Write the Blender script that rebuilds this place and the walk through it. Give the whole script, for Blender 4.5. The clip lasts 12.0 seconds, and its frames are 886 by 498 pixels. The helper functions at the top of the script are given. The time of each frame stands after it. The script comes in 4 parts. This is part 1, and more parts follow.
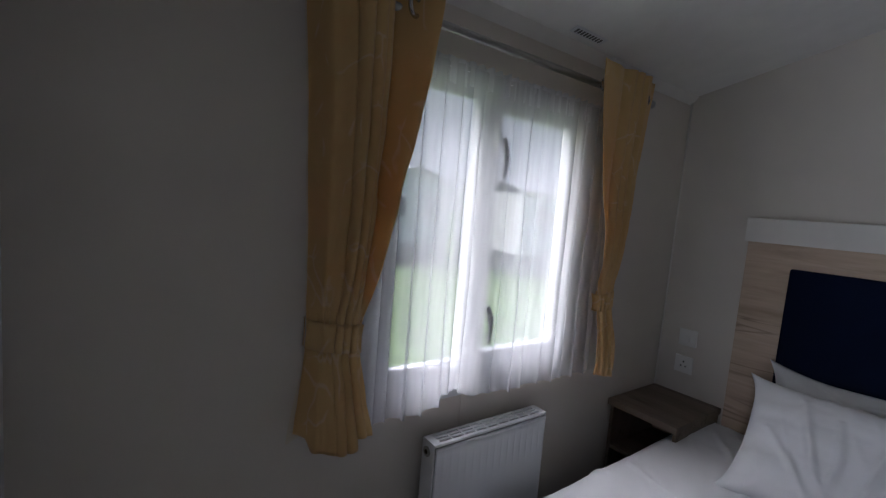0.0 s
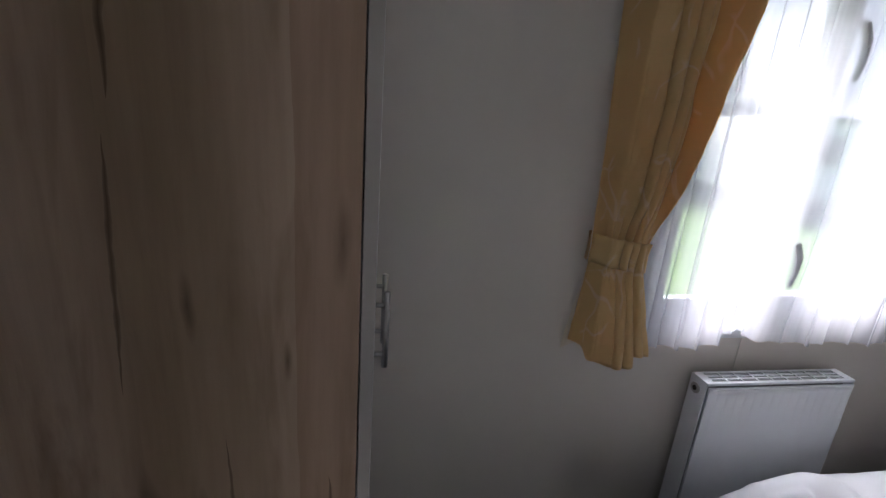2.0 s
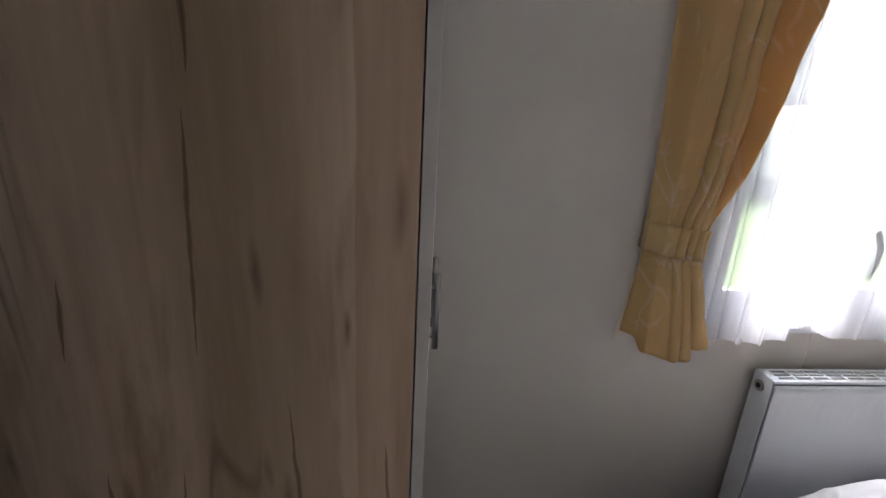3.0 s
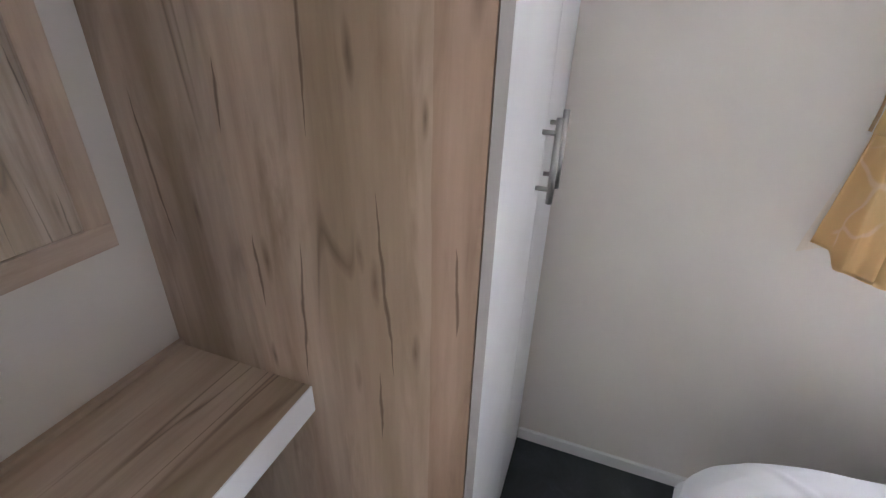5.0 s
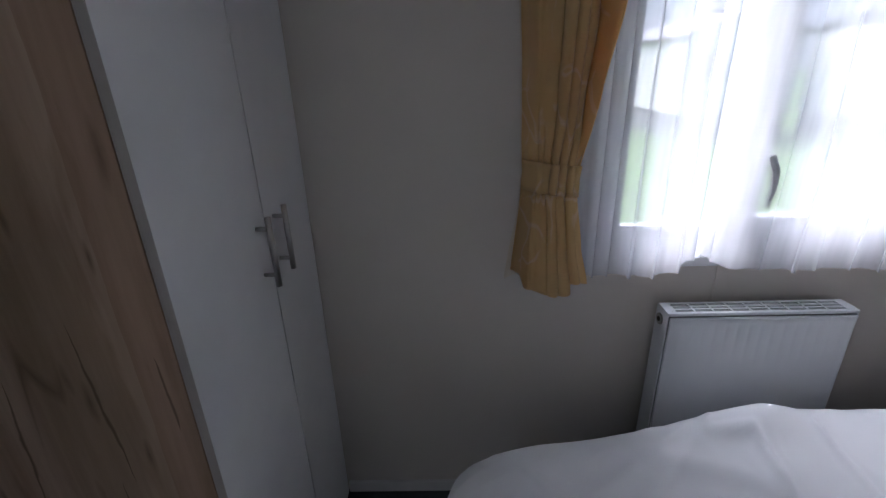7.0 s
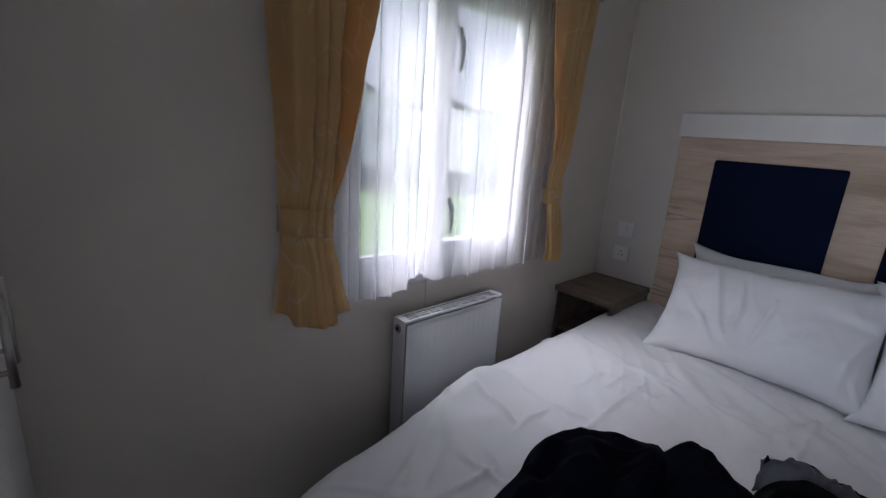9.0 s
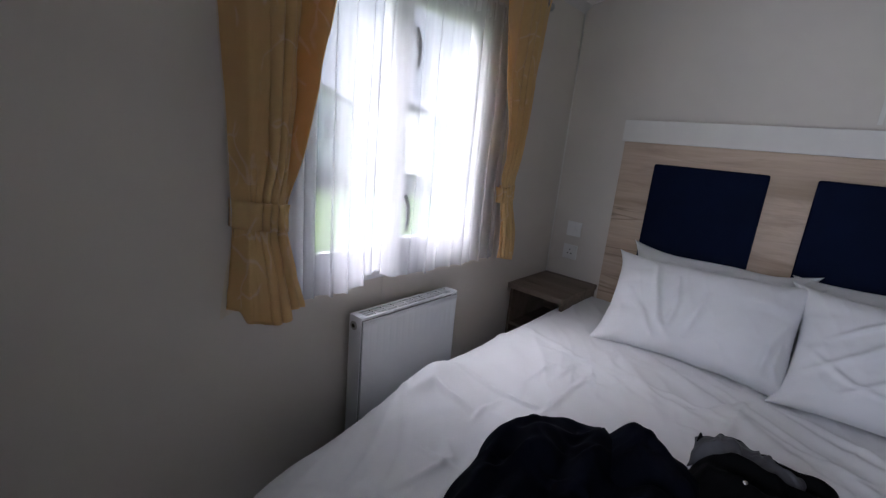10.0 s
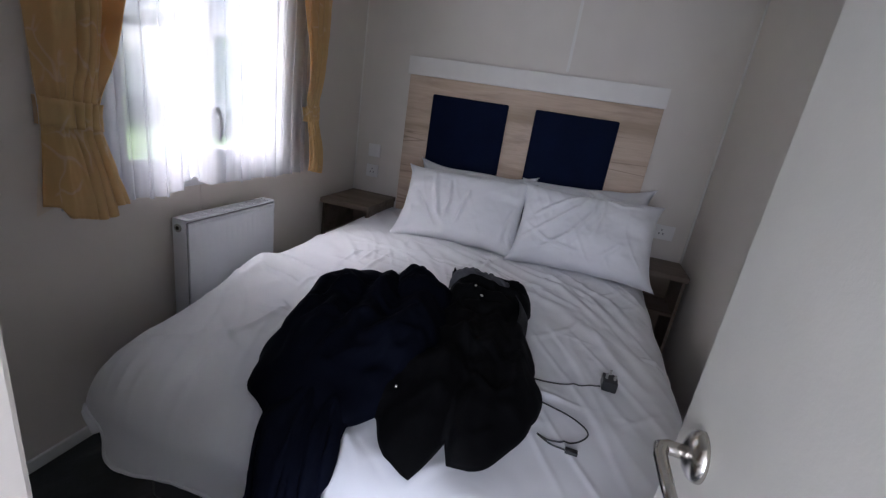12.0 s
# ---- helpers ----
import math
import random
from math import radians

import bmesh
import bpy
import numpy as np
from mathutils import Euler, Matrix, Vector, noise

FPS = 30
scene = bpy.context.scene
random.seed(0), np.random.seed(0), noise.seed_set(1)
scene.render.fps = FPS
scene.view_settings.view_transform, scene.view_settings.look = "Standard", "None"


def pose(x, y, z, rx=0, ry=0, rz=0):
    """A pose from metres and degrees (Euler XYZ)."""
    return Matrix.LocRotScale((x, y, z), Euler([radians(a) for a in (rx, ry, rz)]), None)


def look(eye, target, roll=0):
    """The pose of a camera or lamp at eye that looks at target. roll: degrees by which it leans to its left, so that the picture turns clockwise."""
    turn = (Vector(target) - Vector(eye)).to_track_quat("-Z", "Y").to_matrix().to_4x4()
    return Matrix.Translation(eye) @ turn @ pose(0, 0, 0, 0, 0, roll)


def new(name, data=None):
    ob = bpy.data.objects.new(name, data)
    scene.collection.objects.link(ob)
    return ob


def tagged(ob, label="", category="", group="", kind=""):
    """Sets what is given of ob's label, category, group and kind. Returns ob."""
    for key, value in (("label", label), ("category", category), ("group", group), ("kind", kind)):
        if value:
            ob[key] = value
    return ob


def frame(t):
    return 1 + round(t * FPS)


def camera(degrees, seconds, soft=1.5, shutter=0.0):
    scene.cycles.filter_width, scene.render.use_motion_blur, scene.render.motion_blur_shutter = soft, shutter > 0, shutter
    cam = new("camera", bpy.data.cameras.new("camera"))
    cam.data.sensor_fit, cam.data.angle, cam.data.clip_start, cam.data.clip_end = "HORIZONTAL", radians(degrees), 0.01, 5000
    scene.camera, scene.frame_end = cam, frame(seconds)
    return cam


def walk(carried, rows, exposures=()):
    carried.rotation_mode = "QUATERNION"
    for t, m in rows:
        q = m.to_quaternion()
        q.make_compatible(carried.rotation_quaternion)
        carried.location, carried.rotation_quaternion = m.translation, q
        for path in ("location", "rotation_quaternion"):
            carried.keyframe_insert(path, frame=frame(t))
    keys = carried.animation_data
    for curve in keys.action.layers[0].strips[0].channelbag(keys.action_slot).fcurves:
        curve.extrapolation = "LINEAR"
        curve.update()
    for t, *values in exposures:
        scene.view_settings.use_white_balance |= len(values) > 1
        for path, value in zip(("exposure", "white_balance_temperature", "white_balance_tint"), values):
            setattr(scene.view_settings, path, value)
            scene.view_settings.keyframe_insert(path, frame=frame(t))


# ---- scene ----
cam = camera(90.2, 12.0, soft=1.3)
PATH = [
    (0, (-2.338, -1.159, 1.533), (-1.16, 0.446, 1.339), 4.8),
    (0.3, (-2.384, -1.126, 1.518), (-1.425, 0.611, 1.248), 5.2),
    (0.5, (-2.418, -1.107, 1.491), (-1.539, 0.665, 1.197), 4.6),
    (1, (-2.466, -1.102, 1.472), (-1.802, 0.741, 1.069), 3.7),
    (1.5, (-2.513, -1.074, 1.443), (-2.007, 0.792, 0.932), 4.5),
    (2, (-2.53, -1.092, 1.466), (-2.191, 0.796, 0.899), 4.5),
    (2.5, (-2.543, -1.09, 1.436), (-2.315, 0.822, 0.896), 3.5),
    (2.7, (-2.544, -1.095, 1.435), (-2.356, 0.817, 0.881), 3.2),
    (4.3, (-2.547, -1.126, 1.326), (-2.78, 0.706, 0.556), 3.4),
    (4.5, (-2.53, -1.139, 1.288), (-3.085, 0.59, 0.449), 0.6),
    (5, (-2.414, -1.121, 1.299), (-3.018, 0.548, 0.378), 1.6),
    (5.5, (-2.302, -1.127, 1.342), (-2.901, 0.531, 0.399), 0.7),
    (6, (-2.224, -1.14, 1.382), (-2.668, 0.604, 0.509), -3.8),
    (6.5, (-2.163, -1.16, 1.4), (-2.524, 0.64, 0.605), -3.8),
    (7, (-2.128, -1.184, 1.414), (-2.166, 0.675, 0.677), -1.7),
    (7.5, (-2.173, -1.189, 1.432), (-1.466, 0.573, 0.804), -1.3),
    (7.7, (-2.207, -1.214, 1.428), (-1.352, 0.499, 0.854), -1.3),
    (9.3, (-2.446, -1.224, 1.435), (-1.099, 0.163, 0.924), 4.4),
    (9.5, (-2.435, -1.222, 1.438), (-1.095, 0.172, 0.928), 4.3),
    (10, (-2.454, -1.237, 1.414), (-0.979, 0.024, 0.932), 5.4),
    (10.5, (-2.517, -1.293, 1.422), (-0.796, -0.369, 0.994), 8.0),
    (10.8, (-2.548, -1.312, 1.433), (-0.774, -0.479, 1.035), 6.9),
    (11, (-2.56, -1.358, 1.418), (-0.765, -0.577, 1.01), 3.7),
    (11.5, (-2.717, -1.442, 1.393), (-0.848, -0.865, 0.977), 3.4),
    (12, (-2.828, -1.483, 1.35), (-0.992, -0.994, 0.726), 8.8),
]
# brightness of the clip's camera on the way: seconds, stops, kelvin, tint
LIGHT = [(0.0, 1.09, 5530, 15), (0.5, 1.86, 5580, 17), (1.5, 2.03, 5580, 17), (2.5, 2.34, 5680, 15), (4.4, 3.44, 6200, 17), (4.6, 3.54, 6000, 16), (5.0, 4.07, 5650, 16), (5.5, 3.49, 5200, 10), (6.0, 1.97, 5280, 16), (6.5, 1.92, 5280, 16), (7.0, 1.77, 5330, 16), (7.7, 1.44, 5530, 18), (9.3, 1.66, 5500, 17), (10.5, 1.87, 5590, 17), (12.0, 1.92, 5590, 18)]
walk(cam, [(t, look(eye, target, roll)) for t, eye, target, roll in PATH], LIGHT)

# ---------------------------------------------------------------- world and light
world = bpy.data.worlds.new("overcast_sky")
scene.world = world
world.use_nodes = True
wn, wl = world.node_tree.nodes, world.node_tree.links
sky = wn.new("ShaderNodeTexSky")
sky.sky_type = "NISHITA"
sky.sun_disc = False
sky.sun_elevation, sky.sun_rotation = radians(58), radians(328)
sky.air_density, sky.dust_density, sky.ozone_density = 1.0, 9.0, 1.0
wn["Background"].inputs["Strength"].default_value = 0.15
wl.new(sky.outputs["Color"], wn["Background"].inputs["Color"])
sun_data = bpy.data.lights.new("sun", "SUN")
sun_data.energy, sun_data.angle, sun_data.color = 1.2, radians(40), (1.0, 0.97, 0.93)
sun = new("sun", sun_data)
sun.matrix_world = look((-5.3, 8.5, 16.0), (0, 0, 0))
# added fill lamp, as if daylight came through the unseen passage door
fill_data = bpy.data.lights.new("passage_fill_lamp", "AREA")
fill_data.shape, fill_data.size, fill_data.size_y = "RECTANGLE", 0.5, 1.5
fill_data.energy, fill_data.color = 6.5, (0.97, 0.985, 1.0)
fill_lamp = new("passage_fill_lamp", fill_data)
fill_lamp.matrix_world = look((-3.885, -1.55, 1.1), (0, -1.45, 0.9))

# ---------------------------------------------------------------- plan, in metres
# window wall y = 0, headboard wall x = 0, room towards -x and -y
WEST, SOUTH, DOORWALL = -3.142, -2.2, -2.86
PANEL_Y, FRONT_X = -0.645, -2.519
EAVE, SLOPE = 2.178, 0.232
WIN_X0, WIN_X1, WIN_Z0, WIN_Z1 = -1.785, -0.80, 0.908, 1.967
BED_TOP = 0.602


def ceiling_z(y):
    return EAVE - SLOPE * y


# ---------------------------------------------------------------- materials
def material(name, colour, rough=0.6, metal=0.0, spec=0.5):
    m = bpy.data.materials.new(name)
    m.use_nodes = True
    b = m.node_tree.nodes["Principled BSDF"]
    b.inputs["Base Color"].default_value = (*colour, 1)
    b.inputs["Roughness"].default_value = rough
    b.inputs["Metallic"].default_value = metal
    b.inputs["Specular IOR Level"].default_value = spec
    return m


def nodes_of(m):
    t = m.node_tree
    return t.nodes, t.links, t.nodes["Principled BSDF"]


def noise_node(n, l, scale, stretch=(1, 1, 1), detail=4.0, rough=0.55, distort=0.0, coords="Object"):
    tc = n.new("ShaderNodeTexCoord")
    mp = n.new("ShaderNodeMapping")
    mp.inputs["Scale"].default_value = stretch
    l.new(tc.outputs[coords], mp.inputs["Vector"])
    t = n.new("ShaderNodeTexNoise")
    t.inputs["Scale"].default_value, t.inputs["Detail"].default_value = scale, detail
    t.inputs["Roughness"].default_value, t.inputs["Distortion"].default_value = rough, distort
    l.new(mp.outputs["Vector"], t.inputs["Vector"])
    return t.outputs["Fac"]


def ramp(n, l, fac, stops):
    r = n.new("ShaderNodeValToRGB")
    e = r.color_ramp.elements
    while len(e) < len(stops):
        e.new(0.5)
    for k, (p, c) in enumerate(stops):
        e[k].position, e[k].color = p, (*c, 1)
    l.new(fac, r.inputs["Fac"])
    return r.outputs["Color"]


def mix(n, l, a, b, fac, how="MIX"):
    x = n.new("ShaderNodeMix")
    x.data_type, x.blend_type = "RGBA", how
    for sock, v in ((x.inputs[0], fac), (x.inputs[6], a), (x.inputs[7], b)):
        if hasattr(v, "links"):
            l.new(v, sock)
        else:
            sock.default_value = v if isinstance(v, float) else (*v, 1)
    return x.outputs[2]


def calc(n, l, op, a, b=0.0, c=0.0):
    x = n.new("ShaderNodeMath")
    x.operation = op
    for sock, v in zip(x.inputs, (a, b, c)):
        if hasattr(v, "links"):
            l.new(v, sock)
        else:
            sock.default_value = v
    return x.outputs[0]


def bump(n, l, b, height, strength, distance=0.01):
    x = n.new("ShaderNodeBump")
    x.inputs["Strength"].default_value, x.inputs["Distance"].default_value = strength, distance
    l.new(height, x.inputs["Height"])
    l.new(x.outputs["Normal"], b.inputs["Normal"])


def plain(name, colour, rough=0.6, metal=0.0, vary=0.08, scale=9.0, relief=0.1, grain=180.0):
    """A painted, moulded or woven surface with faint stains and a fine grain."""
    m = material(name, colour, rough, metal)
    n, l, b = nodes_of(m)
    big = noise_node(n, l, scale)
    dark = tuple(c * (1 - vary) for c in colour)
    lite = tuple(min(1, c * (1 + vary)) for c in colour)
    l.new(ramp(n, l, big, [(0.3, dark), (0.7, lite)]), b.inputs["Base Color"])
    if relief:
        bump(n, l, b, noise_node(n, l, grain, detail=2), relief, 0.002)
    return m


def wall_material():
    m = material("wall_board", (0.55, 0.5, 0.46), 0.62)
    n, l, b = nodes_of(m)
    weave = noise_node(n, l, 60, (1, 1, 14), 3)
    blot = noise_node(n, l, 2.2, detail=3)
    c = ramp(n, l, blot, [(0.3, (0.645, 0.592, 0.532)), (0.7, (0.695, 0.642, 0.577))])
    l.new(mix(n, l, c, (0.6, 0.55, 0.51), calc(n, l, "MULTIPLY", weave, 0.35)), b.inputs["Base Color"])
    bump(n, l, b, weave, 0.12, 0.001)
    return m


def oak_material(name, along, cracks=(), tone=1.0, across="X", knots=(), planks=(), figure=0.4):
    """Printed pale oak. along: the axis of the grain; cracks: rows of (across, low, high, lean)."""
    m = material(name, (0.4, 0.29, 0.19), 0.5, spec=0.3)
    n, l, b = nodes_of(m)
    st = {"Z": (1, 1, 0.07), "Y": (1, 0.07, 1), "X": (0.07, 1, 1)}[along]
    wide = noise_node(n, l, 5.5, st, 3, 0.5, 0.3)
    fine = noise_node(n, l, 70, st, 5, 0.6)
    mid = noise_node(n, l, 15, tuple(0.16 if q < 1 else 1 for q in st), 5, 0.6, 0.9)
    k = tone
    c = ramp(n, l, wide, [(0.3, (0.29 * k, 0.215 * k, 0.14 * k)), (0.45, (0.46 * k, 0.35 * k, 0.262 * k)), (0.57, (0.53 * k, 0.415 * k, 0.322 * k)), (0.72, (0.4 * k, 0.285 * k, 0.195 * k))])
    c = mix(n, l, c, (0.24 * k, 0.165 * k, 0.105 * k), ramp(n, l, mid, [(0.52, (0, 0, 0)), (0.72, (figure, figure, figure))]))
    c = mix(n, l, c, ramp(n, l, fine, [(0.3, (0.84, 0.83, 0.82)), (0.65, (1.06, 1.06, 1.06))]), 0.7, "MULTIPLY")
    # short dark checks, scattered
    vein = noise_node(n, l, 7.5, st, 2, 0.5, 1.2)
    line = calc(n, l, "SUBTRACT", 1.0, calc(n, l, "MULTIPLY", calc(n, l, "ABSOLUTE", calc(n, l, "SUBTRACT", vein, 0.5)), 55.0))
    gate = ramp(n, l, noise_node(n, l, 3.2, tuple(0.35 if s < 1 else 1.6 for s in st), 2), [(0.5, (0, 0, 0)), (0.62, (1, 1, 1))])
    check = calc(n, l, "MULTIPLY", calc(n, l, "MULTIPLY", calc(n, l, "MAXIMUM", line, 0.0), gate), 0.75)
    tc = n.new("ShaderNodeTexCoord")
    sep = n.new("ShaderNodeSeparateXYZ")
    l.new(tc.outputs["Object"], sep.inputs[0])
    wob = calc(n, l, "MULTIPLY", calc(n, l, "SUBTRACT", noise_node(n, l, 7, detail=3), 0.5), 0.02)
    # printed planks of unlike tone; planks: rows of (from across, tone)
    for a, tint in planks:
        side = calc(n, l, "GREATER_THAN", calc(n, l, "ADD", sep.outputs[across], calc(n, l, "MULTIPLY", wob, 0.5)), a)
        c = mix(n, l, c, tint, side, "MULTIPLY")
    for a, low, high, lean in cracks:
        mid_z, half = (low + high) / 2, (high - low) / 2
        dz = calc(n, l, "SUBTRACT", sep.outputs[along], mid_z)
        off = calc(n, l, "SUBTRACT", calc(n, l, "ADD", sep.outputs[across], wob), a)
        off = calc(n, l, "ABSOLUTE", calc(n, l, "SUBTRACT", off, calc(n, l, "MULTIPLY", dz, lean)))
        taper = calc(n, l, "MAXIMUM", calc(n, l, "SUBTRACT", 1.0, calc(n, l, "POWER", calc(n, l, "ABSOLUTE", calc(n, l, "DIVIDE", dz, half)), 2.0)), 0.0)
        width = calc(n, l, "MULTIPLY_ADD", calc(n, l, "MULTIPLY", taper, noise_node(n, l, 30, detail=2)), 0.0036, 0.0001)
        soft = calc(n, l, "MAXIMUM", calc(n, l, "SUBTRACT", 1.0, calc(n, l, "DIVIDE", off, calc(n, l, "MULTIPLY", width, 1.9))), 0.0)
        hit = calc(n, l, "MULTIPLY", calc(n, l, "POWER", soft, 0.6), calc(n, l, "GREATER_THAN", taper, 0.01))
        check = calc(n, l, "MAXIMUM", check, hit)
    for a, z, size in knots:
        dx = calc(n, l, "DIVIDE", calc(n, l, "SUBTRACT", calc(n, l, "ADD", sep.outputs[across], wob), a), size * 0.75)
        dz = calc(n, l, "DIVIDE", calc(n, l, "SUBTRACT", sep.outputs[along], z), size * 4.0)
        far = calc(n, l, "SQRT", calc(n, l, "ADD", calc(n, l, "MULTIPLY", dx, dx), calc(n, l, "MULTIPLY", dz, dz)))
        spot = calc(n, l, "MULTIPLY", calc(n, l, "MAXIMUM", calc(n, l, "SUBTRACT", 1.0, far), 0.0), calc(n, l, "MULTIPLY", noise_node(n, l, 60, (1, 1, 0.25), 3), 1.5))
        check = calc(n, l, "MAXIMUM", check, spot)
    c = mix(n, l, c, (0.055, 0.03, 0.016), calc(n, l, "MULTIPLY", check, 0.72))
    l.new(c, b.inputs["Base Color"])
    bump(n, l, b, fine, 0.15, 0.001)
    return m


def cloth_material(name, colour, see=0.0, weave=420.0, vary=0.05, rough=0.85, sheen=0.3, gloss=0.3):
    """Woven cloth; see: the share of light that it lets through, scattered."""
    m = plain(name, colour, rough, vary=vary, scale=5, relief=0.12, grain=weave)
    n, l, b = nodes_of(m)
    b.inputs["Sheen Weight"].default_value = sheen
    b.inputs["Specular IOR Level"].default_value = gloss
    if see:
        tr = n.new("ShaderNodeBsdfTranslucent")
        tr.inputs["Color"].default_value = (*[min(1, c * 1.1) for c in colour], 1)
        mx = n.new("ShaderNodeMixShader")
        mx.inputs[0].default_value = see
        l.new(b.outputs[0], mx.inputs[1])
        l.new(tr.outputs[0], mx.inputs[2])
        l.new(mx.outputs[0], n["Material Output"].inputs[0])
    return m


def curtain_material():
    """Gold satin with a pale print of bare branches."""
    m = material("gold_curtain_cloth", (0.56, 0.41, 0.2), 0.55)
    n, l, b = nodes_of(m)
    tc = n.new("ShaderNodeTexCoord")
    mp = n.new("ShaderNodeMapping")
    mp.inputs["Scale"].default_value = (1, 0.6, 0.55)
    l.new(tc.outputs["Object"], mp.inputs["Vector"])
    w = n.new("ShaderNodeTexNoise")
    w.inputs["Scale"].default_value = 9
    l.new(mp.outputs[0], w.inputs["Vector"])
    add = n.new("ShaderNodeVectorMath")
    add.operation = "MULTIPLY_ADD"
    add.inputs[1].default_value = (0.09, 0.09, 0.09)
    l.new(w.outputs["Color"], add.inputs[0])
    l.new(mp.outputs[0], add.inputs[2])
    v = n.new("ShaderNodeTexVoronoi")
    v.feature = "DISTANCE_TO_EDGE"
    v.inputs["Scale"].default_value = 11
    l.new(add.outputs[0], v.inputs["Vector"])
    twig = ramp(n, l, v.outputs["Distance"], [(0.012, (1, 1, 1)), (0.03, (0, 0, 0))])
    gate = ramp(n, l, noise_node(n, l, 8, detail=2), [(0.5, (0, 0, 0)), (0.56, (1, 1, 1))])
    mask = calc(n, l, "MULTIPLY", calc(n, l, "MULTIPLY", twig, gate), 0.6)
    base = ramp(n, l, noise_node(n, l, 5), [(0.3, (0.63, 0.45, 0.19)), (0.7, (0.72, 0.53, 0.245))])
    col = mix(n, l, base, (0.78, 0.68, 0.48), mask)
    l.new(col, b.inputs["Base Color"])
    b.inputs["Sheen Weight"].default_value = 0.25
    bump(n, l, b, noise_node(n, l, 300, detail=2), 0.1, 0.001)
    tr = n.new("ShaderNodeBsdfTranslucent")
    tr.inputs["Color"].default_value = (0.9, 0.47, 0.09, 1)
    mx = n.new("ShaderNodeMixShader")
    mx.inputs[0].default_value = 0.3
    l.new(b.outputs[0], mx.inputs[1])
    l.new(tr.outputs[0], mx.inputs[2])
    l.new(mx.outputs[0], n["Material Output"].inputs[0])
    return m


def net_material(name, cover):
    m = bpy.data.materials.new(name)
    m.use_nodes = True
    n, l = m.node_tree.nodes, m.node_tree.links
    n.remove(n["Principled BSDF"])
    clear, thin, dif = n.new("ShaderNodeBsdfTransparent"), n.new("ShaderNodeBsdfTranslucent"), n.new("ShaderNodeBsdfDiffuse")
    thin.inputs["Color"].default_value = dif.inputs["Color"].default_value = (0.90, 0.91, 0.94, 1)
    cloth, out = n.new("ShaderNodeMixShader"), n.new("ShaderNodeMixShader")
    cloth.inputs[0].default_value = 0.84
    l.new(dif.outputs[0], cloth.inputs[1])
    l.new(thin.outputs[0], cloth.inputs[2])
    weave = noise_node(n, l, 30, (1, 1, 0.1), 2)
    l.new(calc(n, l, "ADD", calc(n, l, "MULTIPLY", weave, 0.2), cover - 0.1), out.inputs[0])
    l.new(clear.outputs[0], out.inputs[1])
    l.new(cloth.outputs[0], out.inputs[2])
    l.new(out.outputs[0], n["Material Output"].inputs[0])
    return m


def glass_material():
    m = material("window_glass", (1, 1, 1), 0.0)
    n, l, b = nodes_of(m)
    b.inputs["Transmission Weight"].default_value = 1.0
    b.inputs["IOR"].default_value = 1.45
    return m


def floor_material():
    m = material("slate_vinyl", (0.05, 0.055, 0.058), 0.5)
    n, l, b = nodes_of(m)
    c = ramp(n, l, noise_node(n, l, 6, detail=6, rough=0.65, distort=0.8), [(0.3, (0.014, 0.017, 0.018)), (0.55, (0.035, 0.041, 0.043)), (0.75, (0.08, 0.09, 0.09))])
    l.new(c, b.inputs["Base Color"])
    bump(n, l, b, noise_node(n, l, 35, detail=5), 0.25, 0.003)
    return m


M_WALL = wall_material()
M_CEIL = plain("ceiling_paint", (0.86, 0.85, 0.83), 0.7, vary=0.03)
M_FLOOR = floor_material()
M_CRACKS = [(-2.773, 1.16, 1.43, 0.06), (-2.758, 1.46, 1.6, 0.0), (-3.08, 0.95, 1.20, -0.05), (-2.672, 0.79, 1.10, -0.05), (-2.565, 0.90, 1.04, -0.04), (-2.69, 0.63, 0.79, 0.03), (-2.9, 0.86, 1.0, 0.02), (-2.919, 1.15, 1.25, 0.1), (-2.822, 0.73, 1.0, 0.09)]
M_KNOTS = [(-2.687, 0.957, 0.012), (-2.624, 0.848, 0.011), (-2.731, 0.765, 0.01), (-3.005, 1.017, 0.01), (-2.879, 0.954, 0.012), (-2.901, 0.756, 0.009), (-2.61, 1.198, 0.007), (-2.707, 1.262, 0.011), (-2.709, 1.003, 0.009), (-2.556, 1.334, 0.014)]
M_OAK = oak_material("oak_upright", "Z", M_CRACKS, tone=0.95, knots=M_KNOTS, planks=[(-2.93, (1.06, 1.03, 1.0)), (-2.768, (1.07, 1.07, 1.07)), (-2.602, (0.84, 0.78, 0.75))], figure=0.6)
M_OAK_SHELF = oak_material("oak_lengthways", "Y", tone=1.0)
M_OAK_HEAD = oak_material("oak_pale", "Y", tone=1.1)
M_OAK_DARK = oak_material("oak_bedside", "Y", tone=0.42)
M_WHITE = plain("white_laminate", (0.77, 0.765, 0.77), 0.42, vary=0.025)
M_CREAM = plain("cream_laminate", (0.72, 0.69, 0.65), 0.5, vary=0.03)
M_EDGE = plain("greige_edging", (0.42, 0.385, 0.36), 0.5, vary=0.03)
M_DOOR = plain("cream_door_paint", (0.72, 0.7, 0.64), 0.45, vary=0.03)
M_TRIM = plain("white_trim", (0.72, 0.7, 0.68), 0.4, vary=0.03)
M_UPVC = plain("white_upvc", (0.75, 0.76, 0.78), 0.3, vary=0.02, relief=0.03)
M_ENAMEL = plain("white_enamel", (0.75, 0.76, 0.78), 0.3, vary=0.02, relief=0.03)
M_FINS = plain("grey_fins", (0.3, 0.3, 0.31), 0.5, vary=0.1)
M_STEEL = plain("brushed_steel", (0.42, 0.41, 0.39), 0.32, 1.0, vary=0.08)
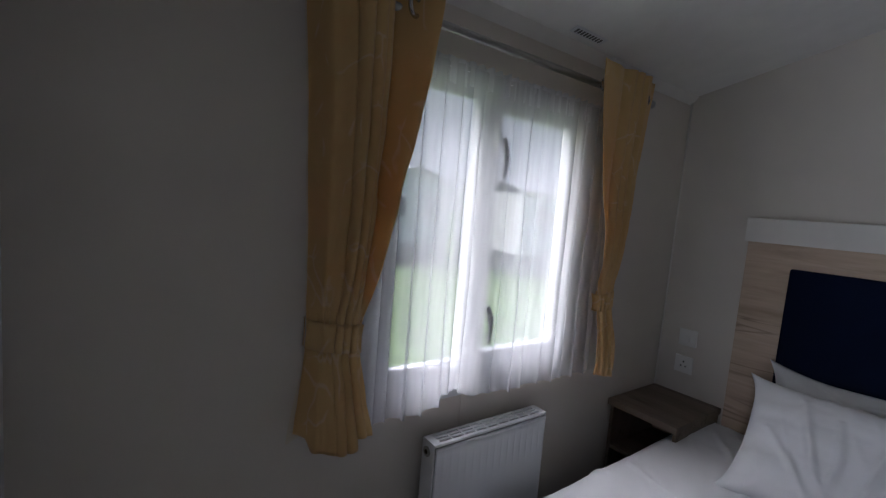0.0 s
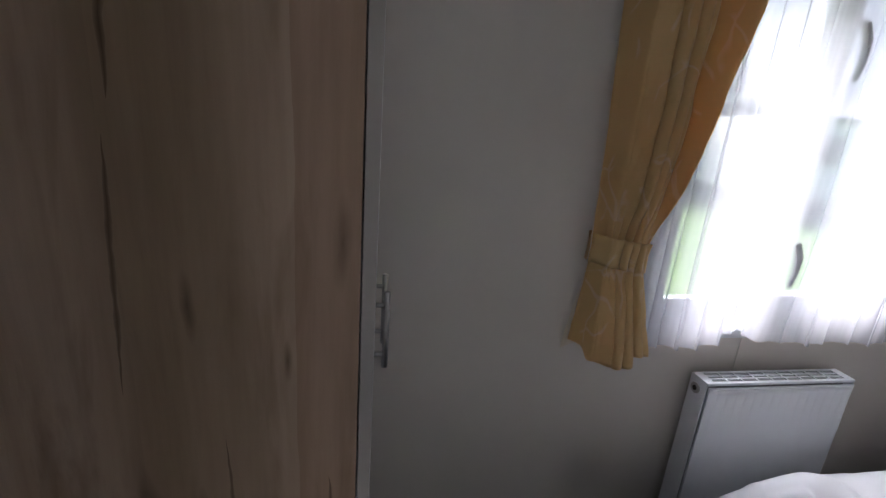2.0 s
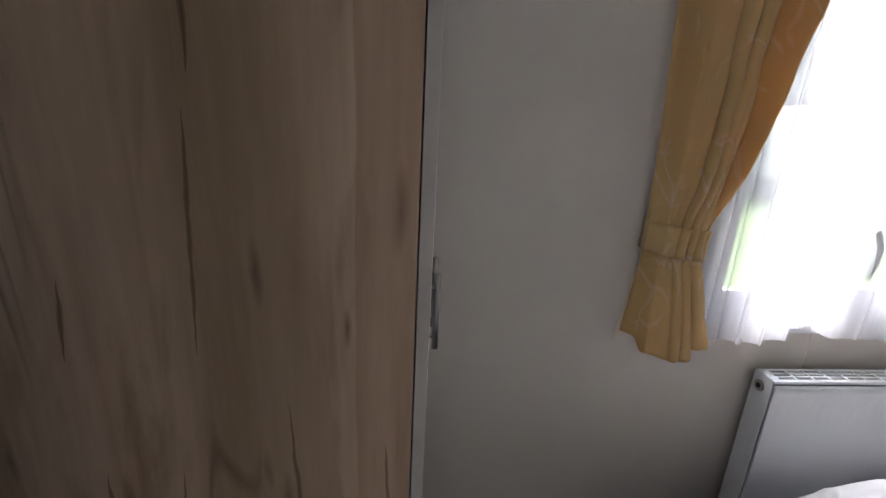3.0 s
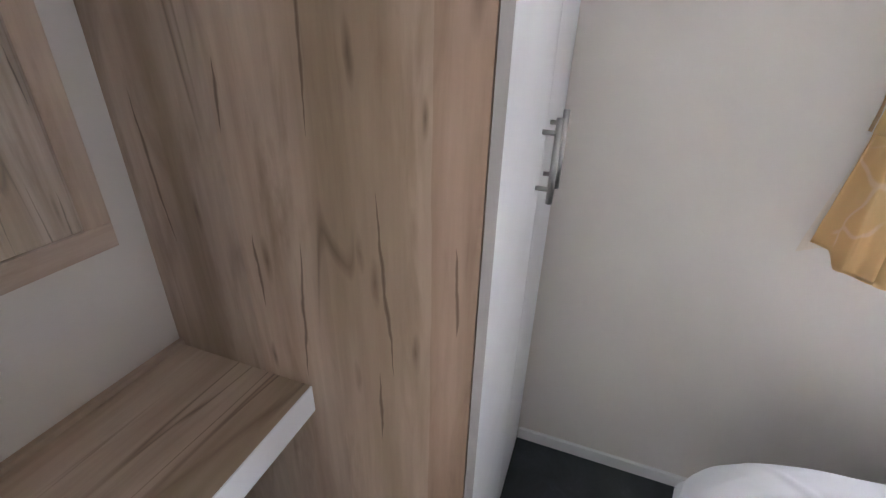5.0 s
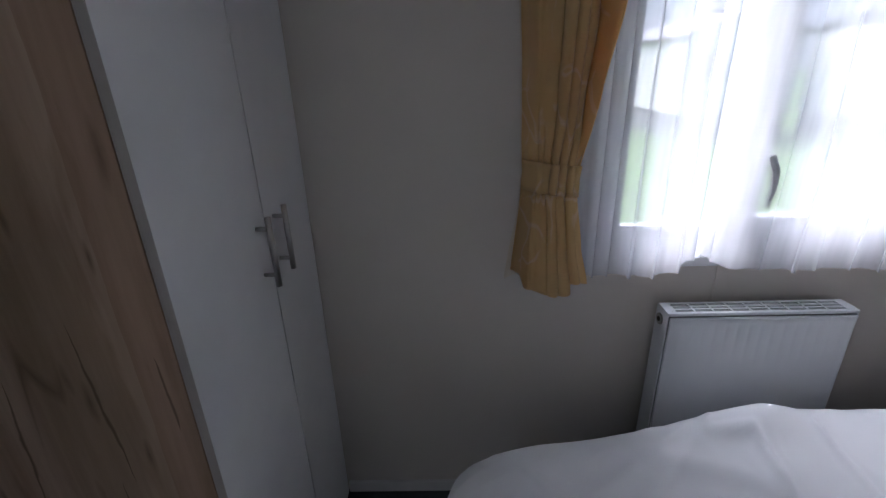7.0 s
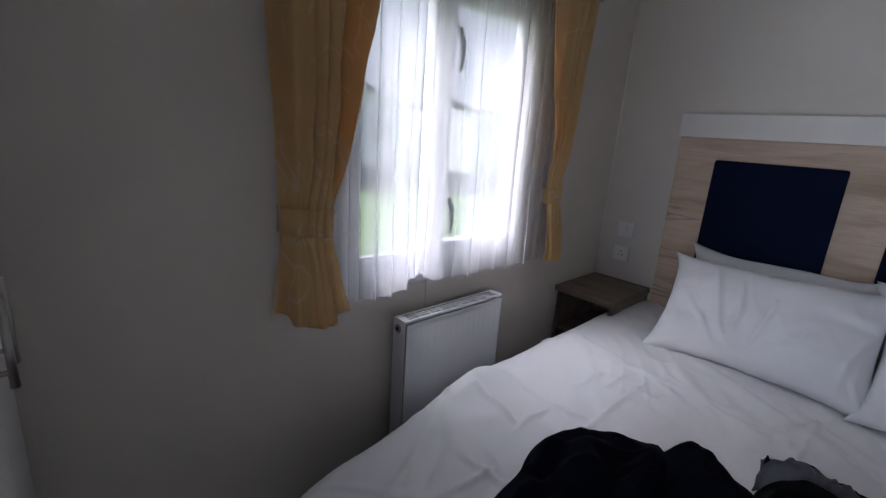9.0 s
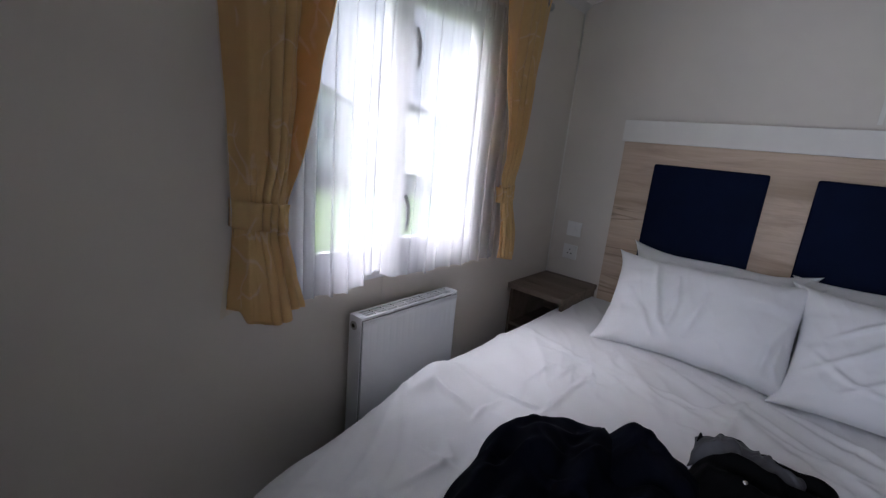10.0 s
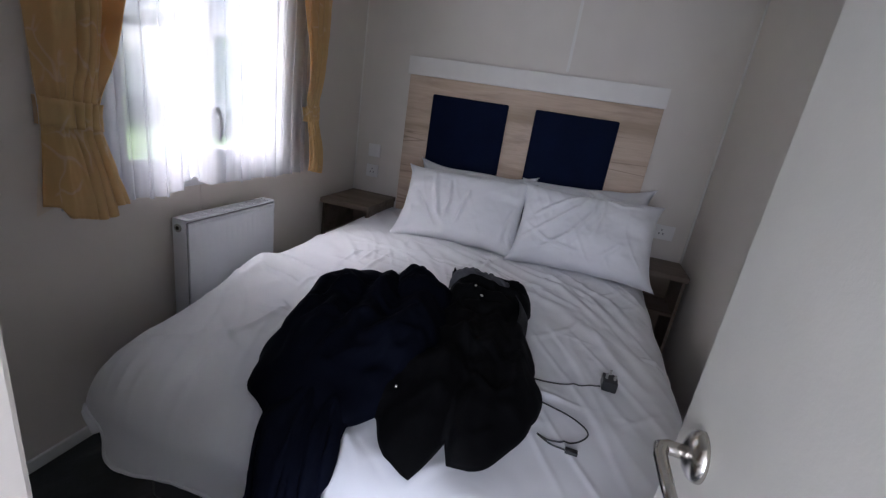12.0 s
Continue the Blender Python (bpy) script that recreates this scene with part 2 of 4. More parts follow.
M_CHROME = plain("chrome", (0.5, 0.47, 0.43), 0.25, 1.0, vary=0.05, relief=0)
M_DARK = plain("dark_gap", (0.03, 0.025, 0.02), 0.8)
M_NAVY = cloth_material("navy_upholstery", (0.003, 0.0065, 0.024), weave=260, vary=0.2, sheen=0.0, gloss=0.12)
M_LINEN = cloth_material("white_cotton", (0.78, 0.775, 0.79), see=0.06, vary=0.02)
M_BASE = cloth_material("charcoal_divan_cloth", (0.03, 0.031, 0.034), vary=0.15)
M_FLEECE = cloth_material("navy_fleece", (0.0026, 0.0034, 0.008), weave=150, vary=0.3, sheen=0.0, gloss=0.05)
M_BLACK = cloth_material("black_nylon", (0.0022, 0.0022, 0.0026), weave=500, vary=0.3, rough=0.75, sheen=0.0, gloss=0.08)
# greyer than the black nylon: the flap's sheen is put into the colour
M_PLACKET = cloth_material("dark_storm_flap", (0.006, 0.007, 0.009), weave=500, vary=0.2, rough=0.6, sheen=0.0)
M_GREY = cloth_material("grey_lining", (0.065, 0.065, 0.072), weave=500, vary=0.2, rough=0.5, sheen=0.0)
M_PLASTIC = plain("black_plastic", (0.012, 0.012, 0.013), 0.4, relief=0.05)
M_SOCKET = plain("white_plastic", (0.78, 0.76, 0.74), 0.35, vary=0.02, relief=0.02)
M_CURTAIN = curtain_material()
M_LINING = cloth_material("curtain_lining", (0.66, 0.58, 0.47), see=0.2)
M_NET = net_material("white_net", 0.52)
M_NETHEAD = net_material("gathered_net_heading", 0.62)
M_GLASS = glass_material()
M_MIRROR = material("mirror_silver", (0.86, 0.88, 0.87), 0.02, 1.0)
M_GRASS = plain("mown_grass", (0.09, 0.15, 0.04), 0.9, vary=0.35, scale=1.5, relief=0.6, grain=25)
M_CLAD = plain("cream_cladding", (0.62, 0.61, 0.58), 0.6, vary=0.04, scale=1.0)
M_ROOF = plain("grey_roof_sheet", (0.22, 0.22, 0.23), 0.7, vary=0.15)
M_SKIRT = plain("grey_skirting_board", (0.12, 0.12, 0.125), 0.7, vary=0.2)
M_PANE = material("dark_pane", (0.05, 0.06, 0.07), 0.08)
M_LEAF = plain("conifer_needles", (0.03, 0.05, 0.025), 0.9, vary=0.4, scale=4, relief=0)
M_BARK = plain("bark", (0.08, 0.06, 0.045), 0.9, vary=0.3)


# ---------------------------------------------------------------- builders
def part(name, bm, mat, parent=None, label="", smooth=False):
    me = bpy.data.meshes.new(name)
    bmesh.ops.recalc_face_normals(bm, faces=bm.faces[:])
    bm.to_mesh(me)
    bm.free()
    me.materials.append(mat)
    if smooth:
        me.polygons.foreach_set("use_smooth", [True] * len(me.polygons))
        me.update()
    ob = new(name, me)
    if parent is not None:
        ob.parent = parent
    if label:
        ob["label"] = label
    return ob


def thing(name, label, category, group="", kind=""):
    return tagged(new(name), label, category, group, kind)


def structure(ob, label, category):
    return tagged(ob, label, category, kind="structure")


def add_box(bm, x0, x1, y0, y1, z0, z1, bevel=0.0, seg=2):
    r = bmesh.ops.create_cube(bm, size=1.0)
    vs = r["verts"]
    for v in vs:
        v.co = Vector((x0 + (v.co.x + 0.5) * (x1 - x0), y0 + (v.co.y + 0.5) * (y1 - y0), z0 + (v.co.z + 0.5) * (z1 - z0)))
    if bevel:
        es = list({e for v in vs for e in v.link_edges})
        bmesh.ops.bevel(bm, geom=es, offset=bevel, segments=seg, affect="EDGES", profile=0.6)
    return bm


def box(*a, **k):
    return add_box(bmesh.new(), *a, **k)


def tube(bm, points, radius, sides=10, closed_ends=True):
    """A round rod along points; radius: one number or one for each point."""
    pts = [Vector(p) for p in points]
    rad = radius if isinstance(radius, (list, tuple)) else [radius] * len(pts)
    rings, up = [], Vector((0.03, 0.02, 1.0))
    for k, p in enumerate(pts):
        d = (pts[min(k + 1, len(pts) - 1)] - pts[max(k - 1, 0)]).normalized()
        ref = up if abs(d.dot(up.normalized())) < 0.95 else Vector((1, 0, 0))
        a = d.cross(ref).normalized()
        b = d.cross(a)
        rings.append([bm.verts.new(p + rad[k] * (a * math.cos(2 * math.pi * s / sides) + b * math.sin(2 * math.pi * s / sides))) for s in range(sides)])
    for r0, r1 in zip(rings, rings[1:]):
        for s in range(sides):
            bm.faces.new((r0[s], r0[(s + 1) % sides], r1[(s + 1) % sides], r1[s]))
    if closed_ends:
        bm.faces.new(rings[0])
        bm.faces.new(rings[-1])
    return bm


def rod(points, radius, sides=10):
    return tube(bmesh.new(), points, radius, sides)


def sheet(nu, nv, fn, closed_u=False):
    bm = bmesh.new()
    vs = [[bm.verts.new(fn(i / (nu - 1 if not closed_u else nu), j / (nv - 1))) for j in range(nv)] for i in range(nu)]
    for i in range(nu if closed_u else nu - 1):
        for j in range(nv - 1):
            bm.faces.new((vs[i][j], vs[(i + 1) % nu][j], vs[(i + 1) % nu][j + 1], vs[i][j + 1]))
    return bm


def solid(ob, thickness, offset=0.0):
    s = ob.modifiers.new("thickness", "SOLIDIFY")
    s.thickness, s.offset = thickness, offset
    return ob


def prism(bm, outline, axis, a, b):
    """A flat outline of (p, q) pairs drawn out along axis from a to b."""
    def at(p, q, h):
        return {"x": (h, p, q), "y": (p, h, q), "z": (p, q, h)}[axis]
    lo = [bm.verts.new(at(p, q, a)) for p, q in outline]
    hi = [bm.verts.new(at(p, q, b)) for p, q in outline]
    bm.faces.new(lo)
    bm.faces.new(hi)
    for k in range(len(outline)):
        j = (k + 1) % len(outline)
        bm.faces.new((lo[k], lo[j], hi[j], hi[k]))
    return bm


def smooth_step(a, b, x):
    t = min(1.0, max(0.0, (x - a) / (b - a)))
    return t * t * (3 - 2 * t)


def n3(x, y, z=0.0):
    return noise.noise(Vector((x, y, z)))


# ---------------------------------------------------------------- the room
structure(part("floor", box(WEST - 1.6, 0.1, SOUTH - 0.6, 0.1, -0.1, 0.0), M_FLOOR), "dark grey mottled slate-effect vinyl floor", "floor")

# window wall, with the opening through it
bm = bmesh.new()
add_box(bm, WEST - 0.1, WIN_X0, 0.0, 0.09, 0.0, EAVE + 0.1)
add_box(bm, WIN_X1, 0.1, 0.0, 0.09, 0.0, EAVE + 0.1)
add_box(bm, WIN_X0, WIN_X1, 0.0, 0.09, 0.0, WIN_Z0)
add_box(bm, WIN_X0, WIN_X1, 0.0, 0.09, WIN_Z1, EAVE + 0.1)
structure(part("wall_north", bm, M_WALL), "beige papered caravan wall around the window", "wall")


def gable(bm, axis, y0, y1, h0, h1, z0=0.0):
    return prism(bm, [(y0, z0), (y1, z0), (y1, ceiling_z(y1) + 0.05), (y0, ceiling_z(y0) + 0.05)], axis, h0, h1)


structure(part("wall_east", gable(bmesh.new(), "x", SOUTH, 0.0, 0.0, 0.08), M_WALL), "beige papered wall behind the bed", "wall")
structure(part("wall_south", box(DOORWALL - 0.06, 0.08, SOUTH - 0.06, SOUTH, 0.0, 2.75), M_WALL), "beige papered side wall", "wall")
structure(part("wall_west", gable(bmesh.new(), "x", -1.19, 0.0, WEST - 0.08, WEST), M_WALL), "pale beige wall behind the dressing shelf", "wall")
structure(part("wall_stub", box(WEST, -2.681, -1.19, -1.14, 0.0, 2.5, 0.004), M_WALL), "cream partition between dressing shelf and doorway", "wall")
bm = bmesh.new()
add_box(bm, DOORWALL - 0.06, DOORWALL, SOUTH, -1.80, 0.0, 2.7)
add_box(bm, DOORWALL - 0.06, DOORWALL, -1.80, -1.19, 2.02, 2.6)
structure(part("wall_doorway", bm, M_WALL), "beige wall with the bedroom doorway", "wall")
# the unseen passage outside closes the place behind the doorway
# its open west side and white paint are added to brighten the room
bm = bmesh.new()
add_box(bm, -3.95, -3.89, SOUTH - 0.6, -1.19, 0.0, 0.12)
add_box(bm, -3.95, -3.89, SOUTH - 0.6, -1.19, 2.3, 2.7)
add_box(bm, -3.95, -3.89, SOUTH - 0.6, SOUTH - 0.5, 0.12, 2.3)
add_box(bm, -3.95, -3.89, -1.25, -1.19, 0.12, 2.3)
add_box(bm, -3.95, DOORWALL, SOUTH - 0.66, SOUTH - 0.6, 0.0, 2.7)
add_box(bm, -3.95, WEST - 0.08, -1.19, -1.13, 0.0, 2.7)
structure(part("wall_passage", bm, M_CEIL), "unseen passage walls, opened and painted white to brighten the room", "wall")
bm = prism(bmesh.new(), [(0.1, ceiling_z(0.1)), (SOUTH - 0.7, ceiling_z(SOUTH - 0.7)), (SOUTH - 0.7, ceiling_z(SOUTH - 0.7) + 0.08), (0.1, ceiling_z(0.1) + 0.08)], "x", DOORWALL - 0.06, 0.1)
prism(bm, [(0.1, ceiling_z(0.1)), (-1.19, ceiling_z(-1.19)), (-1.19, ceiling_z(-1.19) + 0.08), (0.1, ceiling_z(0.1) + 0.08)], "x", WEST - 0.08, DOORWALL - 0.061)
structure(part("ceiling", bm, M_CEIL), "white sloping caravan ceiling", "ceiling")

bm = bmesh.new()
add_box(bm, FRONT_X, 0.0, -0.012, 0.0, 0.0, 0.045, 0.003)
structure(part("baseboard_north", bm, M_TRIM), "thin white skirting strip on the window wall", "baseboard")
structure(part("baseboard_south", box(DOORWALL, 0.0, SOUTH, SOUTH + 0.012, 0.0, 0.045, 0.003), M_TRIM), "thin white skirting strip on the side wall", "baseboard")
bm = rod([(-0.006, -0.006, 0.0), (-0.006, -0.006, ceiling_z(0))], 0.004, 8)
structure(part("trim_corner_north", bm, M_CREAM, smooth=True), "slim pale corner bead", "trim")
bm = rod([(-0.005, SOUTH + 0.005, 0.0), (-0.005, SOUTH + 0.005, ceiling_z(SOUTH))], 0.006, 8)
structure(part("trim_corner_south", bm, M_CREAM, smooth=True), "slim pale corner bead", "trim")
structure(part("trim_joint_east", box(-0.004, 0.0, -1.312, -1.296, 1.62, ceiling_z(-1.3), 0.0015), M_CREAM), "narrow beige strip over a wall board joint", "trim")
structure(part("trim_joint_north", box(-1.355, -1.347, -0.003, 0.0, 0.045, WIN_Z0), M_WALL), "narrow beige strip over a wall board joint", "trim")
bm = prism(bmesh.new(), [(0.0, ceiling_z(0)), (-0.035, ceiling_z(0) + 0.005), (0.0, ceiling_z(0) - 0.035)], "x", FRONT_X, 0.0)
structure(part("trim_cove", bm, M_TRIM), "small pale cove along the eaves", "trim")
for name, x0, x1, y0, y1 in (("trim_door_jamb_hinge", DOORWALL - 0.07, DOORWALL + 0.008, -1.83, -1.79), ("trim_door_jamb_latch", DOORWALL - 0.07, DOORWALL + 0.008, -1.20, -1.185)):
    structure(part(name, box(x0, x1, y0, y1, 0.0, 2.02, 0.003), M_TRIM), "cream door lining", "door frame")


# ---------------------------------------------------------------- window
def build_window():
    w = tagged(new("window_1"), "white upvc window with a fixed and an opening pane", "window", kind="structure")
    y0, y1 = 0.012, 0.075
    x0, x1, z0, z1 = WIN_X0, WIN_X1, WIN_Z0, WIN_Z1
    p0, p1, q0, q1 = -1.655, -0.877, 0.985, 1.905
    m0, m1 = -1.352, -1.302
    bm = bmesh.new()
    add_box(bm, x0, p0, y0, y1, z0, z1, 0.004)
    add_box(bm, p1, x1, y0, y1, z0, z1, 0.004)
    add_box(bm, p0, p1, y0, y1, z0, q0, 0.004)
    add_box(bm, p0, p1, y0, y1, q1, z1, 0.004)
    add_box(bm, m0, m1, y0, y1, q0, q1, 0.004)
    part("window_frame", bm, M_UPVC, w)
    # glazing bead round the fixed pane
    bm = bmesh.new()
    d = 0.009
    add_box(bm, p0, p0 + d, 0.02, 0.034, q0, q1, 0.003)
    add_box(bm, m0 - d, m0, 0.02, 0.034, q0, q1, 0.003)
    add_box(bm, p0 + d, m0 - d, 0.02, 0.034, q0, q0 + d, 0.003)
    add_box(bm, p0 + d, m0 - d, 0.02, 0.034, q1 - d, q1, 0.003)
    part("glazing_bead", bm, M_UPVC, w)
    # opening sash on the headboard side
    a0, a1, b0, b1, s = m1 - 0.014, p1 + 0.012, q0 - 0.006, q1 + 0.002, 0.038
    bm = bmesh.new()
    add_box(bm, a0, a0 + s, y0 - 0.014, y0 + 0.03, b0, b1, 0.004)
    add_box(bm, a1 - s, a1, y0 - 0.014, y0 - 0.001, b0, b1, 0.004)
    add_box(bm, a0 + s, a1 - s, y0 - 0.014, y0 + 0.03, b0, b0 + s, 0.004)
    add_box(bm, a0 + s, a1 - s, y0 - 0.014, y0 + 0.03, b1 - s, b1, 0.004)
    part("sash", bm, M_UPVC, w)
    for g0, g1 in ((p0, m0), (m1, p1)):
        g = part("pane", box(g0 - 0.004, g1 + 0.004, 0.044, 0.048, q0 - 0.004, q1 + 0.004), M_GLASS, w)
        g.visible_shadow = False
    part("window_sill", box(x0 - 0.01, x1 + 0.01, -0.018, 0.012, z0 - 0.028, z0 + 0.004, 0.005), M_UPVC, w)
    for hz in (1.775, 1.195):
        bm = bmesh.new()
        add_box(bm, -1.337, -1.307, y0 - 0.022, y0 - 0.012, hz - 0.035, hz + 0.035, 0.006)
        tube(bm, [(-1.322, y0 - 0.02, hz), (-1.320, y0 - 0.04, hz + 0.004), (-1.302, y0 - 0.05, hz - 0.004), (-1.284, y0 - 0.052, hz - 0.04), (-1.280, y0 - 0.052, hz - 0.09), (-1.286, y0 - 0.05, hz - 0.135)], [0.011, 0.011, 0.012, 0.011, 0.009, 0.007], 10)
        part("window_handle", bm, M_UPVC, w, "white cranked window handle", smooth=True)


build_window()


def build_added_glazing():
    # added, unseen glazing: brings extra sky light in by the doorway
    w = tagged(new("window_2_added"), "white upvc glazed door, unseen, added to let light into the passage", "window", kind="structure")
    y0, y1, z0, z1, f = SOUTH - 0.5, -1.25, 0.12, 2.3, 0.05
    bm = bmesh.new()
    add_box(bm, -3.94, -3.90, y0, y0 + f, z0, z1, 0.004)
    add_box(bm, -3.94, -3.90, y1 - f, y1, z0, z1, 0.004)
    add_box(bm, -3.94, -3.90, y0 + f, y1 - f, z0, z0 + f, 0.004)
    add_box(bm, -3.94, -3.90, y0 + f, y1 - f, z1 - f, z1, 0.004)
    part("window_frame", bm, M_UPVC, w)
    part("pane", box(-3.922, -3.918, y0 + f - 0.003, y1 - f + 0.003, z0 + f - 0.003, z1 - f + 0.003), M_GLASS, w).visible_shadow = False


build_added_glazing()


# unseen lid over the passage, added to keep the sky's light out
structure(part("ceiling_passage", box(-3.95, DOORWALL - 0.061, SOUTH - 0.66, -1.13, 2.70, 2.76), M_CEIL), "white flat ceiling added over the unseen passage", "ceiling")


# ---------------------------------------------------------------- curtains
def lerp_table(rows, v):
    """Values between rows of (v, a, b, ...), eased."""
    for r0, r1 in zip(rows, rows[1:]):
        if v <= r1[0]:
            t = 0.65 * (v - r0[0]) / (r1[0] - r0[0]) + 0.35 * smooth_step(r0[0], r1[0], v)
            return [p + (q - p) * t for p, q in zip(r0[1:], r1[1:])]
    return list(rows[-1][1:])


def build_curtain(label, rows, tie_z, band_high, seed, hem_step, outer, swing):
    """rows: height, outer edge x, leading edge x, depth of the pleats; outer: -1 or 1, the side that the wall edge lies on; swing: how far the leading edge swings out."""
    c = thing("curtain", label, "curtain", "curtains at the window")
    rows = sorted(rows, key=lambda r: -r[0])
    top, low = rows[0][0], rows[-1][0]
    table = [(top - r[0], *r[1:]) for r in rows]

    def section(u, h):
        """A flat width by the wall, tight pleats in the middle, and a leading edge turned to the glass."""
        a, b, depth = lerp_table(table, h)
        k = 0.60 + 0.27 * smooth_step(0.0, top - tie_z, h)
        w = 0.85 * u / k if u < k else 0.85 + 0.15 * (u - k) / (1 - k)
        tied = math.exp(-((top - h - tie_z) / 0.16) ** 2)
        y = -0.040 - (0.075 - 0.04 * tied) * smooth_step(0.0, 0.2, w) - (0.025 - 0.02 * tied) * smooth_step(0.2, 0.55, w)
        # the leading edge hangs free into the room, its back to the glass
        free = swing * smooth_step(tie_z, tie_z + 0.25, top - h)
        y += free * (0.035 * smooth_step(0.78, 0.87, w) - 0.075 * smooth_step(0.87, 1.0, w))
        pl = smooth_step(0.40, 0.52, w) * (1 - smooth_step(0.84, 0.90, w))
        ph = 2 * math.pi * 3.2 * (w - 0.40) / 0.5 + 0.5 * n3(h * 2.2, seed)
        y += depth * pl * math.sin(ph) + 0.25 * depth * math.sin(6.5 * w + seed) * (1 - pl)
        y += 0.005 * n3(u * 7, h * 7, seed) + 0.0025 * n3(u * 16, h * 22, seed + 2)
        x = a + (b - a) * (u + 0.035 * pl * math.cos(ph)) + 0.005 * n3(u * 5, h * 4, seed + 5)
        return x, y

    def place(u, v):
        h = v * (top - low)
        x, y = section(u, h)
        z = top - h
        # cloth gathered by the band pulls into small puckers
        near = math.exp(-((z - tie_z) / 0.09) ** 2)
        y += 0.004 * near * math.sin(u * 60 + 3 * n3(z * 12, u * 4, seed))
        if v > 0.9:
            z += (v - 0.9) * 10 * hem_step(u)
        return (x, y, z)

    solid(part("drape", sheet(150, 110, place), M_CURTAIN, c, smooth=True), 0.0035)

    def behind(u, v):
        h = v * (top - low - 0.012)
        x, y = section(0.0, h)
        return (x + outer * (0.003 + 0.015 * smooth_step(top - tie_z + 0.05, top - low, h)) * (1 - u) - outer * 0.03 * u, -0.034 + 0.003 * n3(u * 4, h * 5, seed), top - 0.01 - h + 0.02 * u)
    part("lining", sheet(8, 50, behind), M_LINING, c, "pale cream lining cloth", smooth=True)

    def band(u, v):
        t = u * 2
        z = tie_z + band_high * (0.5 - v) + 0.003 * n3(u * 9, v * 3, seed)
        if t <= 1:
            x, y = section(t, top - z)
            return (x, y - 0.006 - 0.002 * math.sin(v * math.pi) - 0.002 * math.sin(t * 25 + seed), z - 0.014 * t)
        x, y = section(2 - t, top - z)
        return (x, min(-0.012, y + 0.045), z - 0.014 * (2 - t))
    solid(part("tieback", sheet(120, 6, band, closed_u=True), M_CURTAIN, c, "gold cloth tieback band", smooth=True), 0.003)
    return c


left = build_curtain("gold curtain printed with pale branches, tied back, beside the wardrobe",
    [(2.09, -1.985, -1.672, 0.020), (1.88, -1.972, -1.695, 0.020), (1.74, -1.965, -1.722, 0.019), (1.55, -1.956, -1.762, 0.018), (1.38, -1.948, -1.790, 0.016), (1.27, -1.942, -1.795, 0.013), (1.18, -1.936, -1.805, 0.011), (1.10, -1.942, -1.803, 0.009), (0.98, -1.955, -1.793, 0.008), (0.862, -1.962, -1.775, 0.007)],
    1.167, 0.078, 1.0, lambda u: 0.028 * smooth_step(0.76, 0.82, u) + 0.03 * (1 - smooth_step(0.1, 0.16, u)) + 0.004 * math.sin(u * 9), -1, 1.0)
right = build_curtain("gold curtain printed with pale branches, tied back, beside the bed",
    [(2.105, -0.50, -0.95, 0.020), (1.95, -0.525, -0.935, 0.020), (1.70, -0.56, -0.89, 0.019), (1.45, -0.59, -0.815, 0.017), (1.30, -0.592, -0.765, 0.014), (1.19, -0.594, -0.725, 0.011), (1.10, -0.585, -0.735, 0.013), (0.98, -0.575, -0.765, 0.016), (0.885, -0.562, -0.788, 0.018)],
    1.197, 0.07, 4.0, lambda u: 0.02 * smooth_step(0.5, 1.0, u), 1, 0.15)

pole = thing("curtain_pole", "slim brushed steel curtain pole above the window", "curtain pole")
part("pole", rod([(-2.08, -0.10, 2.03), (-0.56, -0.10, 2.03)], 0.0125, 14), M_STEEL, pole, smooth=True)
for x in (-2.095, -0.545):
    part("finial", rod([(x - 0.02, -0.10, 2.03), (x - 0.012, -0.10, 2.03), (x + 0.012, -0.10, 2.03), (x + 0.02, -0.10, 2.03)], [0.010, 0.017, 0.017, 0.010], 14), M_STEEL, pole, smooth=True)
for x in (-2.04, -0.6):
    bm = rod([(x, 0.0, 2.03), (x, -0.10, 2.03)], 0.007, 10)
    tube(bm, [(x, 0.0, 2.03), (x, -0.008, 2.03)], 0.022, 16)
    part("bracket", bm, M_STEEL, pole, smooth=True)
for x, y, turn in ((-1.742, -0.142, 0.5), (-1.80, -0.10, 1.5), (-1.91, -0.10, 1.5), (-0.885, -0.125, -0.55), (-0.75, -0.10, 1.5), (-0.6, -0.10, 1.5)):
    bm = bmesh.new()
    cx, cy = math.cos(turn), math.sin(turn)
    ring = [(x + 0.024 * math.cos(a) * cx, y + 0.024 * math.cos(a) * cy, 2.03 + 0.024 * math.sin(a)) for a in (2 * math.pi * k / 24 for k in range(25))]
    tube(bm, ring, 0.0065, 8, False)
    part("eyelet", bm, M_CHROME, left if x < -1.3 else right, "shiny metal eyelet ring", smooth=True)


